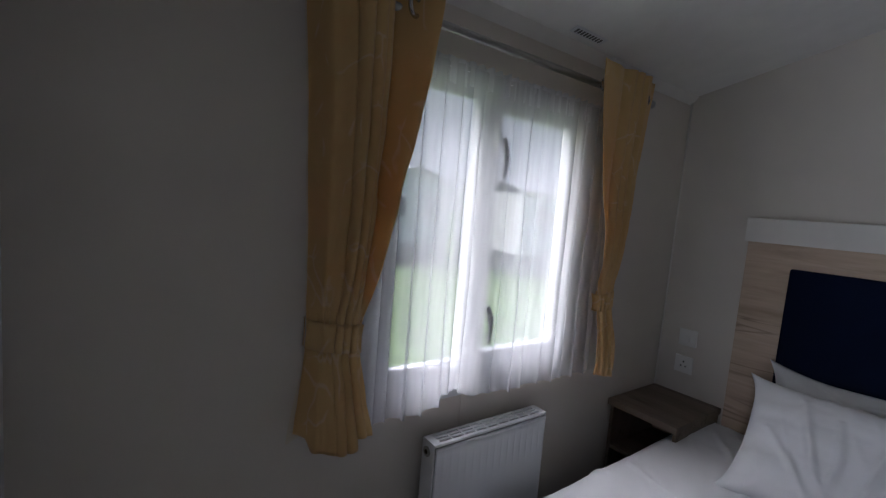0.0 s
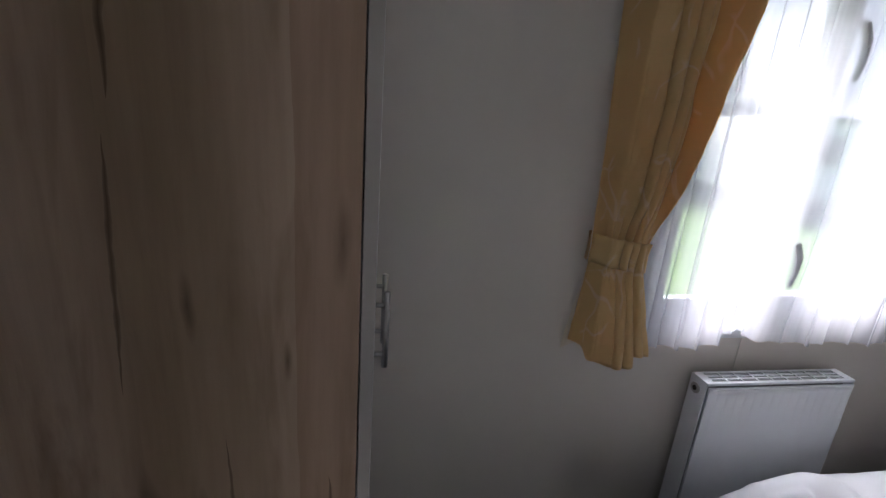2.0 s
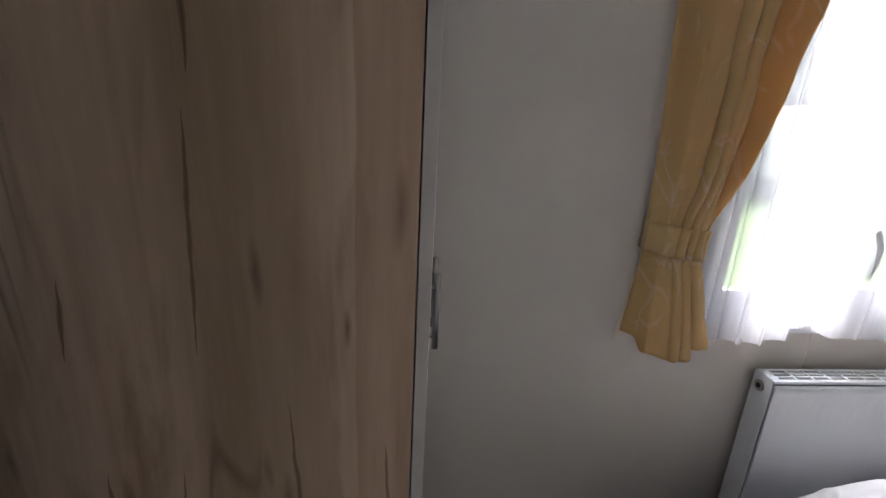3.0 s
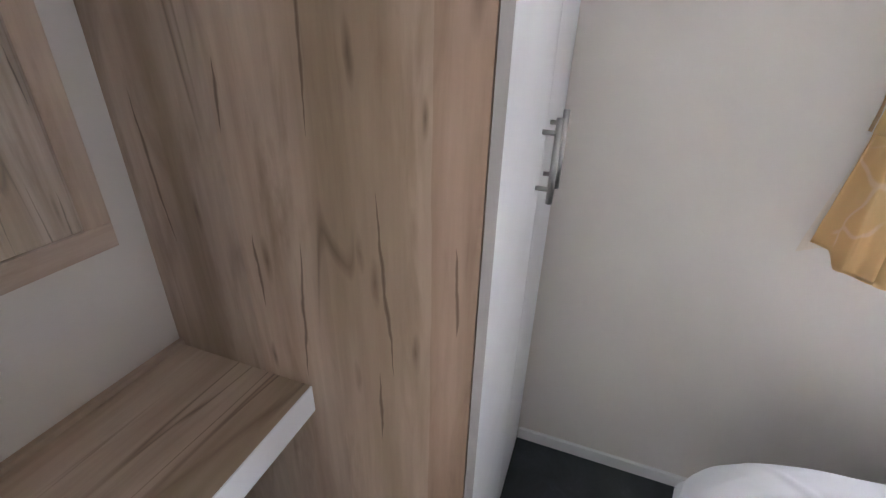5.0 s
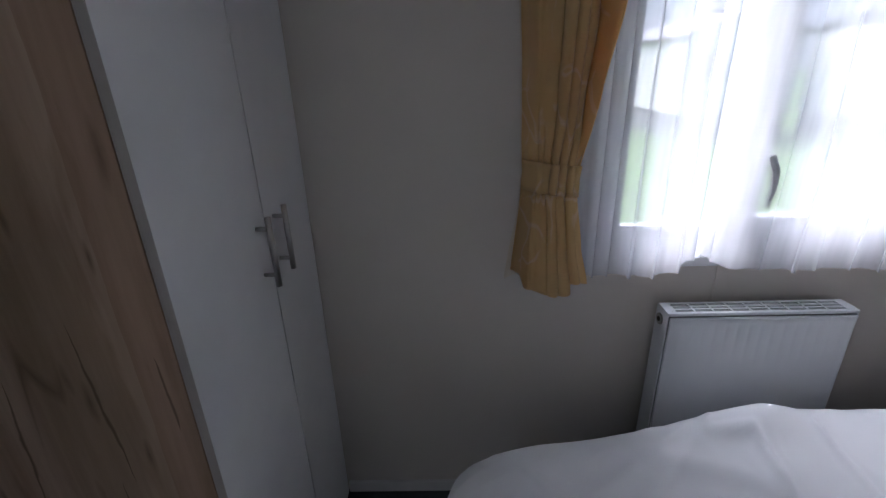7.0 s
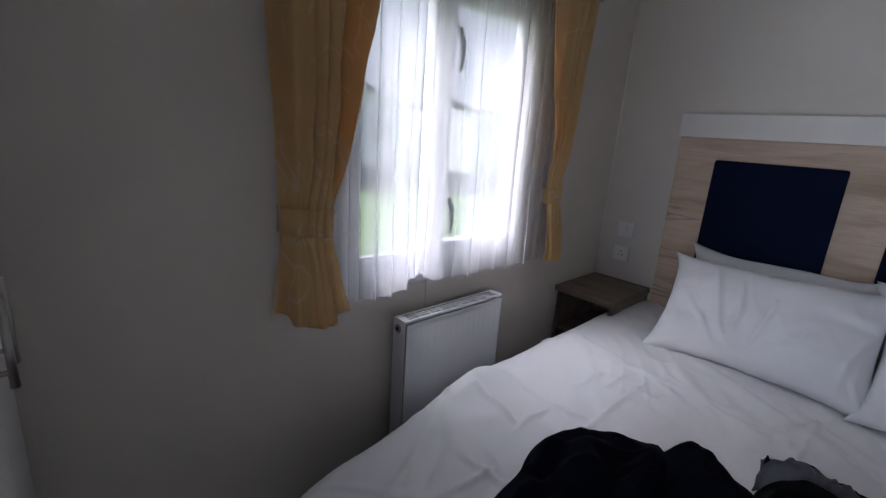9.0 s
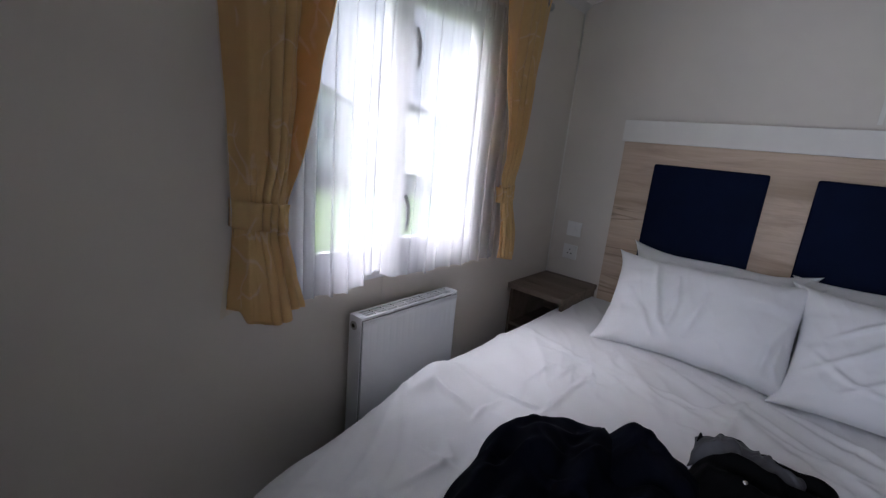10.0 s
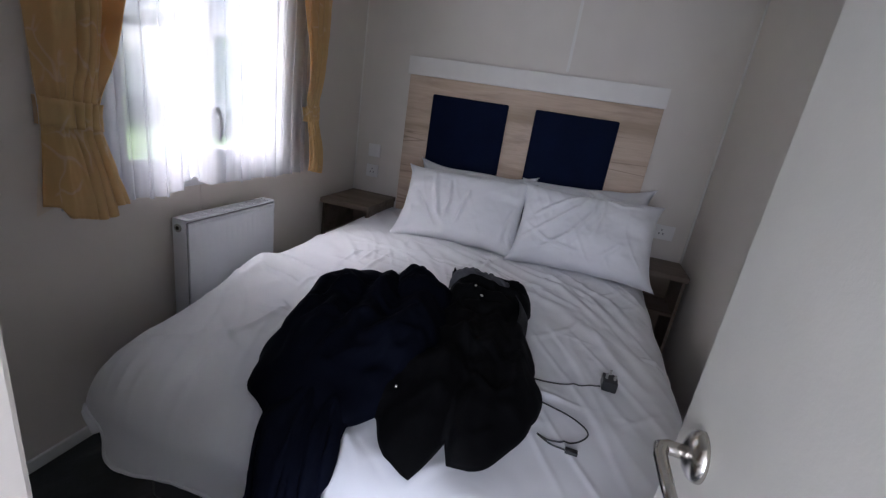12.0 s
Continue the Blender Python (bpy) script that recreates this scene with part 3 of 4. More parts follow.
def net_piece(x0, x1, folds, seed, hem_low, lift_u):
    """One sheer drop; folds: rows of (place across, width, depth); lift_u: the edge (0 or 1) where the hem swings up."""
    def fn(u, v):
        loose = 0.55 + 0.45 * v
        x = x0 + (x1 - x0) * u + 0.010 * n3(u * 5, v * 1.5, seed + 3) * v
        y = -0.052 + 0.010 * n3(u * 3, v * 1.5, seed + 8) * v + 0.004 * math.sin(u * 46 + seed)
        hem = hem_low + 0.012 * n3(u * 5, 1, seed) + 0.05 * math.exp(-(abs(u - lift_u) / 0.10) ** 2)
        for c, w, d in folds:
            # each fold is a loop of cloth that laps over its neighbour
            q = (u - c - 0.012 * n3(v * 2.2, c * 9, seed)) / w
            if abs(q) < 3:
                g = math.exp(-q * q)
                x += -d * 0.95 * q * g * loose
                y -= 0.8 * d * g * loose
                hem -= 0.10 * d * g
        return (x, y, 1.962 - v * (1.962 - hem))
    return fn


NET_WEST = [(0.2, 0.02, 0.020), (0.40, 0.018, 0.020), (0.47, 0.014, 0.014), (0.60, 0.022, 0.026), (0.74, 0.016, 0.02), (0.87, 0.022, 0.022), (0.96, 0.016, 0.014)]
NET_EAST = [(0.05, 0.018, 0.016), (0.24, 0.012, 0.010), (0.35, 0.016, 0.030), (0.43, 0.012, 0.010), (0.56, 0.014, 0.016), (0.66, 0.015, 0.022), (0.745, 0.012, 0.012), (0.82, 0.015, 0.024), (0.93, 0.014, 0.02)]
net = thing("net_curtain", "sheer white net curtains gathered across the window", "net curtain")
part("net", sheet(620, 26, net_piece(-1.93, -1.445, NET_WEST, 3.0, 0.876, 1.0)), M_NET, net, smooth=True)
part("net", sheet(900, 26, net_piece(-1.455, -0.70, NET_EAST, 11.0, 0.88, 0.0)), M_NET, net, smooth=True)
part("heading", sheet(300, 6, lambda u, v: (-1.93 + 1.23 * u, -0.05 + 0.006 * math.sin(u * 210) + 0.003 * math.sin(u * 97), 1.977 - 0.075 * v + 0.004 * math.sin(u * 190))), M_NETHEAD, net, "gathered white lace heading", smooth=True)
part("wire", rod([(-1.94, -0.046, 1.948), (-0.69, -0.046, 1.948)], 0.003, 6), M_UPVC, net, smooth=True)


# ---------------------------------------------------------------- radiator
def build_radiator():
    r = thing("radiator", "white steel panel radiator below the window", "radiator")
    x0, x1, yb, yf, z0, z1 = -1.524, -0.994, -0.026, -0.098, 0.16, 0.772
    part("back_panel", box(x0 + 0.006, x1 - 0.006, yb - 0.012, yb, z0, z1 - 0.012, 0.004), M_ENAMEL, r)

    def face(u, v):
        x = x0 + 0.006 + (x1 - x0 - 0.012) * u
        z = z1 - 0.014 - (z1 - z0 - 0.014) * v
        groove = 0.0
        if 0.03 < v < 0.3:
            edge = smooth_step(0.03, 0.06, v) * (1 - smooth_step(0.1, 0.28, v))
            groove = 0.0014 * edge * (0.5 + 0.5 * math.cos(u * 16 * 2 * math.pi)) ** 3
        return (x, yf + groove, z)
    solid(part("front_panel", sheet(160, 24, face), M_ENAMEL, r, smooth=True), 0.006)
    for x in (x0, x1 - 0.005):
        part("side_panel", box(x, x + 0.005, yf + 0.004, yb, z0 + 0.02, z1 - 0.004, 0.002), M_ENAMEL, r)
    bm = bmesh.new()
    y_in, y_out = yb - 0.003, yf + 0.002
    add_box(bm, x0, x1, y_in - 0.011, y_in, z1 - 0.006, z1, 0.0015)
    add_box(bm, x0, x1, y_out, y_out + 0.012, z1 - 0.010, z1, 0.003)
    add_box(bm, x0, x0 + 0.028, y_out + 0.012, y_in - 0.011, z1 - 0.006, z1 - 0.0002)
    add_box(bm, x1 - 0.028, x1, y_out + 0.012, y_in - 0.011, z1 - 0.006, z1 - 0.0002)
    for k in range(1, 9):
        x = x0 + 0.028 + (x1 - x0 - 0.056) * k / 9
        add_box(bm, x - 0.003, x + 0.003, y_out + 0.012, y_in - 0.011, z1 - 0.005, z1 - 0.0006)
    for k in (1, 2):
        y = y_out + 0.012 + (y_in - y_out - 0.023) * k / 3
        add_box(bm, x0 + 0.028, x1 - 0.028, y - 0.0028, y + 0.0028, z1 - 0.005, z1 - 0.001)
    part("top_grille", bm, M_ENAMEL, r, "white slotted top grille")
    part("convector", box(x0 + 0.02, x1 - 0.02, yf + 0.02, yb - 0.02, z0 + 0.03, z1 - 0.02), M_FINS, r)
    bm = rod([(x0 - 0.004, -0.056, 0.734), (x0 + 0.004, -0.056, 0.734)], 0.017, 16)
    part("plug_hole", bm, M_STEEL, r, "round steel blanking plug")
    part("plug_centre", rod([(x0 - 0.0055, -0.056, 0.734), (x0 - 0.003, -0.056, 0.734)], 0.008, 12), M_DARK, r, "dark centre of the plug")
    part("panel_lip", box(x0 + 0.012, x1 - 0.012, yf - 0.004, yf + 0.001, z1 - 0.022, z1 - 0.016, 0.0015), M_ENAMEL, r)
    for x in (x0 + 0.03, x1 - 0.03):
        part("pipe", rod([(x, -0.068, z0 + 0.02), (x, -0.068, 0.0)], 0.008, 10), M_UPVC, r, smooth=True)


build_radiator()


# ---------------------------------------------------------------- wardrobe and dressing shelf
def build_wardrobe():
    w = thing("wardrobe", "fitted wardrobe with oak-effect side and white doors", "wardrobe")
    top = 2.19
    part("side_panel", box(WEST, FRONT_X - 0.017, PANEL_Y, PANEL_Y + 0.018, 0.0, top, 0.001), M_OAK, w, "oak-effect panel with dark checks and knots")
    part("carcass", box(WEST, FRONT_X - 0.03, PANEL_Y + 0.018, -0.002, 0.0, top), M_DARK, w)
    for y0, y1, hy in ((PANEL_Y + 0.002, -0.3068, -0.350), (-0.3018, -0.019, -0.258)):
        d = part("wardrobe_door", box(FRONT_X - 0.015, FRONT_X, y0, y1, 0.012, top - 0.01, 0.0015), M_WHITE, w, "tall plain white laminate door")
        if y0 < -0.5:
            part("edge_strip", box(FRONT_X - 0.015, FRONT_X - 0.0005, y0 - 0.0015, y0, 0.012, top - 0.01), M_EDGE, d, "beige-grey edging strip")
        bm = rod([(FRONT_X + 0.027, hy, 1.008), (FRONT_X + 0.027, hy, 1.159)], 0.0062, 14)
        for hz in (1.034, 1.134):
            tube(bm, [(FRONT_X, hy, hz), (FRONT_X + 0.026, hy, hz)], 0.0045, 10)
        part("handle", bm, M_STEEL, d, "brushed steel bar handle", smooth=True)
    part("filler", box(FRONT_X - 0.03, FRONT_X - 0.006, -0.014, -0.001, 0.0, top, 0.001), M_WHITE, w)


build_wardrobe()


def build_dresser():
    d = thing("dressing_shelf", "oak-effect dressing shelf with a white front edge", "dressing table")
    part("top", box(WEST + 0.001, -2.831, -1.139, PANEL_Y - 0.001, 0.684, 0.71, 0.0015), M_OAK_SHELF, d)
    part("front_rail", box(-2.848, -2.8285, -1.139, PANEL_Y - 0.001, 0.649, 0.7095, 0.0015), M_WHITE, d, "white laminate front rail")
    part("upstand", box(WEST + 0.001, WEST + 0.014, -1.139, PANEL_Y - 0.001, 0.7105, 0.722, 0.001), M_OAK_SHELF, d)


build_dresser()


def build_mirror():
    m = thing("wall_mirror", "rectangular mirror in a flat oak-effect frame", "mirror")
    x0, x1 = WEST + 0.001, WEST + 0.016
    y0, y1, z0, z1, f = -1.10, -0.703, 0.96, 1.75, 0.041
    part("frame_rail", box(x0, x1, y0, y1, z0, z0 + f, 0.0015), M_OAK_SHELF, m)
    part("frame_rail", box(x0, x1, y0, y1, z1 - f, z1, 0.0015), M_OAK_SHELF, m)
    part("frame_stile", box(x0, x1, y0, y0 + f, z0 + f, z1 - f, 0.0015), M_OAK, m)
    part("frame_stile", box(x0, x1, y1 - f, y1, z0 + f, z1 - f, 0.0015), M_OAK, m)
    part("glass", box(x0 + 0.004, x1 - 0.002, y0 + f, y1 - f, z0 + f, z1 - f, 0.003, 1), M_MIRROR, m, "clear mirror glass with a ground edge")


build_mirror()


# ---------------------------------------------------------------- bed
def crease(v, width):
    return max(0.0, 1 - abs(v) / width)


def near_line(px, py, line):
    """Distance from a point to a bent line, and how far along it lies (0 to 1)."""
    best, along, done = 9.0, 0.0, 0.0
    legs = [math.dist(p, q) for p, q in zip(line, line[1:])]
    total = sum(legs)
    for (ax, ay), (bx, by), d in zip(line, line[1:], legs):
        t = min(1.0, max(0.0, ((px - ax) * (bx - ax) + (py - ay) * (by - ay)) / (d * d)))
        e = math.hypot(px - ax - t * (bx - ax), py - ay - t * (by - ay))
        if e < best:
            best, along = e, (done + t * d) / total
        done += d
    return best, along


def ridges(px, py, folds):
    """Height of soft creases; folds: rows of (line, half width, height), each tapering out at its ends."""
    z = 0.0
    for line, w, high in folds:
        e, t = near_line(px, py, line)
        if e < 3 * w:
            z += high * math.exp(-(e / w) ** 2) * math.sin(math.pi * (0.08 + 0.84 * t)) ** 0.8
    return z


BED_FOLDS = [
    ([(-0.60, -0.68), (-0.78, -0.80), (-0.95, -0.95)], 0.030, 0.014), ([(-0.62, -0.82), (-0.75, -1.05), (-0.86, -1.28)], 0.026, 0.014),
    ([(-0.70, -0.90), (-0.94, -1.36), (-1.06, -1.60)], 0.028, 0.016), ([(-0.60, -1.18), (-0.80, -1.53), (-1.08, -1.73)], 0.026, 0.016),
    ([(-0.62, -1.36), (-0.82, -1.66), (-1.14, -1.82)], 0.026, 0.016), ([(-0.54, -1.50), (-0.80, -1.76), (-1.10, -1.86)], 0.022, 0.013),
    ([(-0.58, -1.28), (-0.72, -1.50), (-0.92, -1.68)], 0.016, 0.009), ([(-0.66, -1.08), (-0.84, -1.40), (-1.00, -1.62)], 0.016, 0.009), ([(-1.0, -1.50), (-1.25, -1.72), (-1.55, -1.84)], 0.03, 0.012),
    ([(-1.50, -0.59), (-1.42, -0.575), (-1.32, -0.58)], 0.009, 0.010), ([(-0.90, -1.04), (-0.82, -1.12), (-0.62, -1.20)], 0.009, 0.010), ([(-1.14, -0.57), (-0.96, -0.58)], 0.008, 0.008),
    ([(-1.11, -0.645), (-0.90, -0.65)], 0.008, 0.008), ([(-1.53, -0.43), (-1.44, -0.45), (-1.46, -0.57)], 0.012, 0.014), ([(-1.02, -1.04), (-1.0, -1.15)], 0.008, 0.007),
    ([(-1.85, -0.62), (-1.66, -0.66), (-1.62, -0.60)], 0.010, 0.010), ([(-1.95, -0.72), (-1.88, -0.60), (-1.80, -0.50)], 0.022, 0.010), ([(-1.7, -0.45), (-1.5, -0.52), (-1.3, -0.48)], 0.025, 0.010)]


def bed_height(x, y):
    """The top of the duvet where it lies on the mattress."""
    z = BED_TOP + 0.016 * n3(x * 1.6, y * 1.8, 2.0) + 0.012 * math.sin((y + 1.1) * 1.8 + 0.6)
    a = 0.9 * x + 0.43 * y
    b = -0.43 * x + 0.9 * y
    south = smooth_step(0.95, 1.45, -y) * smooth_step(-1.55, -0.95, x)
    z += (0.007 + 0.003 * south) * (1 - abs(n3(a * 1.1, b * (6.0 + 1.2 * a), 5.0)) * 2.4)
    z += 0.005 * crease(n3(a * 1.6, b * 12.0, 15.0), 0.2) * smooth_step(-0.15, 0.2, n3(x * 2.5, y * 2.5, 50))
    z += 0.006 * crease(n3((0.35 * x + 0.94 * y) * 2.2, (-0.94 * x + 0.35 * y) * 7.0, 9.0), 0.16) * smooth_step(0.0, 0.2, n3(x * 2, y * 2, 30))
    z += 0.006 * crease(n3((0.8 * x - 0.6 * y) * 2.0, (0.6 * x + 0.8 * y) * 6.0, 19.0), 0.12) * smooth_step(0.0, 0.2, n3(x * 2.3, y * 2.3, 40))
    z += 0.002 * n3(a * 14, b * 22, 7.0) + ridges(x, y, BED_FOLDS)
    # pressed fold lines of the packed cover
    for line in (-0.86, -1.28, -1.68):
        z += 0.009 * crease(x - line - 0.02 * n3(y * 3, line), 0.016) * smooth_step(-0.1, 0.15, n3(y * 4, line * 5, 4))
    for line in (-0.72, -1.16):
        z += 0.009 * crease(y - line - 0.02 * n3(x * 3, line), 0.016) * smooth_step(-0.1, 0.15, n3(x * 4, line * 5, 6))
    z -= 0.012 * smooth_step(-0.9, -0.45, y) + 0.01 * smooth_step(-1.5, -2.0, x)
    return z


def duvet_place(u, v):
    x0, x1, y0, y1 = -0.03, -2.065, -0.435, -1.86
    over_f, over_n, over_s = 0.30, 0.30, 0.34
    over_f *= 1 - 0.5 * (1 - smooth_step(0.0, 0.16, v)) - 0.3 * smooth_step(0.86, 1.0, v)
    a = x0 - u * (x0 - x1 + over_f)
    b = (y0 + over_n) - v * (y0 - y1 + over_n + over_s)
    r = 0.12

    def fold(e):
        """How far out and down a strip of cloth lies, e metres past the edge."""
        q = r * math.pi / 2
        if e <= 0:
            return e, 0.0
        if e < q:
            return r * math.sin(e / r), r * (1 - math.cos(e / r))
        return r + 0.06 * (e - q) * 0.3, r + (e - q)
    ox, dx = fold(x1 - a)
    on, dn = fold(b - y0)
    os_, ds = fold(y1 - b)
    x = x1 - ox
    if on > os_:
        y, dy, oy = y0 + on, dn, on
    else:
        y, dy, oy = y1 - os_, ds, os_
    # round the corners at the foot
    ex, ey = max(0.0, ox + 0.16), max(0.0, oy + 0.16)
    if ox > -0.16 and oy > -0.16:
        k = math.hypot(ex, ey)
        lim = max(ex, ey)
        if k > lim > 0:
            s = lim / k
            s = s + (1 - s) * 0.25
            x -= -(ex - ex * s)
            y += (ey * s - ey) * (1 if on > os_ else -1)
    drop = (dx ** 3 + dy ** 3) ** (1 / 3) if dx + dy > 0 else 0.0
    drop = min(drop, 0.31)
    z = bed_height(x, y) - drop
    hang = smooth_step(0.05, 0.25, drop)
    if hang > 0:
        w = 0.022 * hang * math.sin(a * 17 + b * 15 + 2 * n3(a * 3, b * 3)) + 0.03 * hang * n3(a * 4, b * 4, 3)
        if dx > dy:
            x -= w
        else:
            y += w * (1 if on > os_ else -1)
    if on > os_:
        y += 0.10 * smooth_step(-2.0, -1.2, x) * smooth_step(-0.12, 0.02, on)
    # the lump in the duvet that leans against the wall side
    z += 0.045 * math.exp(-(((x + 1.4) / 0.13) ** 2 + ((y + 0.34) / 0.07) ** 2))
    return (x, y, max(z, 0.2))


bed = thing("bed", "double divan bed with charcoal base", "bed")
part("divan_base", box(-2.02, -0.04, -1.80, -0.44, 0.03, 0.36, 0.02), M_BASE, bed, "charcoal cloth divan base")
part("mattress", box(-2.07, -0.035, -1.83, -0.46, 0.36, 0.56, 0.05, 4), M_LINEN, bed, smooth=True)
duvet = thing("duvet", "rumpled white cotton duvet spread over the bed", "duvet")
solid(part("cover", sheet(380, 310, duvet_place), M_LINEN, duvet, smooth=True), 0.02, -1.0)
hem = [Vector(duvet_place(1.0, k / 160)) for k in range(161)]
part("hem", tube(bmesh.new(), hem, 0.006, 8), M_LINEN, duvet, "stitched white hem", smooth=True)


def build_headboard():
    h = thing("headboard", "pale oak headboard with cream cap and navy pads", "headboard")
    y0, y1 = -1.863, -0.352
    part("board", box(-0.03, -0.001, y0, y1, 0.25, 1.49, 0.002), M_OAK_HEAD, h)
    part("cap", box(-0.058, -0.001, y0 - 0.004, y1 + 0.006, 1.49, 1.596, 0.002), M_CREAM, h, "cream laminate cap rail")
    for p0, p1 in ((-1.012, -0.527), (-1.655, -1.175)):
        part("pad", box(-0.055, -0.03, p0, p1, 0.66, 1.39, 0.012, 3), M_NAVY, h, "navy blue cloth pad", smooth=True)


build_headboard()


def build_pillow(label, centre, turn, w, h, t, seed, folds=()):
    """A plump pillow in a plain case: local x across, y up, z out."""
    def skin(side):
        def fn(u, v):
            p, q = 2 * u - 1, 2 * v - 1
            ear = 1 + 0.085 * (abs(p) * abs(q)) ** 7 * (1 + 0.5 * math.sin(seed * 3 + 2 * p + q))
            x = w / 2 * p * (1 - 0.06 * (1 - q * q) * abs(p)) * ear
            y = h / 2 * q * (1 - 0.09 * (1 - p * p) * abs(q)) * ear
            y += 0.010 * n3(p * 2.2, seed) * abs(q)
            full = (max(0.0, 1 - abs(p) ** 5) * max(0.0, 1 - abs(q) ** 4)) ** 0.5
            z = side * t / 2 * full
            c = 0.7 * p + 0.5 * q
            z += side * full * (0.014 * n3(p * 2 + seed, q * 2) + 0.003 * (1 - 2.5 * abs(n3(c * 1.3 + seed, (0.75 * p - 0.45 * q) * 4.0, seed))) + 0.003 * crease(n3(q * 0.7 + seed, p * 4.0 + q * 1.2, seed + 3), 0.22) + 0.0015 * n3(p * 11, q * 9, seed))
            z += side * full * 0.008 * math.sin(q * 13 + 2.5 * n3(p * 2, q * 2, seed) + seed) * smooth_step(0.35, 0.9, abs(p)) * (0.5 + n3(q * 2.5, seed))
            if side > 0:
                z += full ** 0.5 * ridges(p, q, folds)
            # the seam wavers, and the corners fall limp
            z += 0.009 * n3(p * 4, q * 4, seed) * (1 - full) + 0.012 * math.sin(seed + 3 * p + 5 * q) * (abs(p) * abs(q)) ** 6
            return (x, y, z)
        return fn
    bm = sheet(150, 110, skin(1))
    back = sheet(150, 110, skin(-1))
    me = bpy.data.meshes.new("tmp")
    back.to_mesh(me)
    back.free()
    bm.from_mesh(me)
    bpy.data.meshes.remove(me)
    bmesh.ops.remove_doubles(bm, verts=bm.verts[:], dist=0.0008)
    ob = part("pillow", bm, M_LINEN, smooth=True)
    tagged(ob, label, "pillow", "pillows on the bed")
    # local x runs along -y of the room, local y leans back to the headboard
    ob.matrix_world = Matrix.Translation(centre) @ Matrix.Rotation(radians(turn[2]), 4, "Z") @ Matrix.Rotation(radians(-90), 4, "Z") @ Matrix.Rotation(radians(turn[0]), 4, "X") @ Matrix.Rotation(radians(turn[1]), 4, "Z")
    return ob


build_pillow("plump white pillow standing against the headboard", (-0.165, -0.90, 0.775), (68, 0.5, 0), 0.70, 0.44, 0.14, 1.3, [([(-0.6, 0.9), (-0.3, 0.6), (0.2, 0.85)], 0.05, 0.012)])
build_pillow("plump white pillow standing against the headboard", (-0.165, -1.575, 0.805), (68, 4.5, 0), 0.72, 0.44, 0.14, 4.1, [([(0.0, 0.95), (0.15, 0.6), (0.3, 0.3)], 0.04, 0.016), ([(0.1, 0.95), (0.35, 0.7), (0.7, 0.6)], 0.05, 0.014)])
build_pillow("creased white pillow leaning on the one behind it", (-0.425, -0.915, 0.79), (56, 1, 1), 0.71, 0.44, 0.20, 7.7, [
    ([(-0.5, 0.75), (-0.42, 0.2), (-0.3, -0.4), (-0.12, -0.8)], 0.045, 0.017), ([(-0.22, 0.55), (-0.16, 0.0), (-0.2, -0.5)], 0.035, 0.013), ([(0.12, 0.35), (0.06, -0.15), (0.0, -0.55)], 0.035, 0.015),
    ([(-0.75, 0.1), (-0.5, -0.3), (-0.32, -0.75)], 0.04, 0.012), ([(0.95, 0.3), (0.8, -0.3), (0.72, -0.9)], 0.04, 0.014), ([(0.9, -0.2), (0.86, -0.6), (0.92, -0.95)], 0.03, 0.012)])
build_pillow("creased white pillow leaning on the one behind it", (-0.43, -1.595, 0.80), (54, 1, -1), 0.72, 0.46, 0.20, 9.2, [
    ([(0.02, 0.92), (-0.12, 0.5), (-0.45, 0.0), (-0.85, -0.45)], 0.045, 0.019), ([(0.1, 0.9), (0.05, 0.35), (-0.2, -0.25), (-0.55, -0.7)], 0.04, 0.017), ([(-0.12, 0.85), (-0.4, 0.5), (-0.75, 0.1)], 0.035, 0.013),
    ([(0.2, 0.8), (0.18, 0.3), (0.1, -0.2)], 0.04, 0.014), ([(0.2, 0.9), (0.45, 0.7), (0.75, 0.78)], 0.04, 0.013), ([(-0.9, -0.1), (-0.5, -0.5), (-0.1, -0.62)], 0.04, 0.012), ([(0.5, -0.3), (0.3, -0.6), (0.25, -0.85)], 0.05, 0.008)])


# ---------------------------------------------------------------- bedside units and sockets
def build_bedside(label, y0, y1, depth, top):
    b = thing("bedside_unit", label, "bedside table", "bedside units")
    part("top", box(-depth, -0.002, y0, y1, top - 0.03, top, 0.002), M_OAK_DARK, b)
    for a in (y0 + 0.008, y1 - 0.024):
        part("side", box(-depth + 0.02, -0.002, a, a + 0.016, 0.0, top - 0.03, 0.001), M_OAK_DARK, b)
    part("back", box(-0.02, -0.004, y0 + 0.024, y1 - 0.024, 0.02, top - 0.03), M_OAK_DARK, b)
    part("shelf", box(-depth + 0.03, -0.02, y0 + 0.024, y1 - 0.024, top - 0.25, top - 0.232, 0.001), M_OAK_DARK, b)
    part("plinth", box(-depth + 0.03, -0.02, y0 + 0.024, y1 - 0.024, 0.02, 0.05), M_OAK_DARK, b)


build_bedside("dark oak open bedside unit in the window corner", -0.335, -0.004, 0.43, 0.68)
build_bedside("dark oak open bedside unit in the inner corner", -2.192, -1.89, 0.30, 0.652)


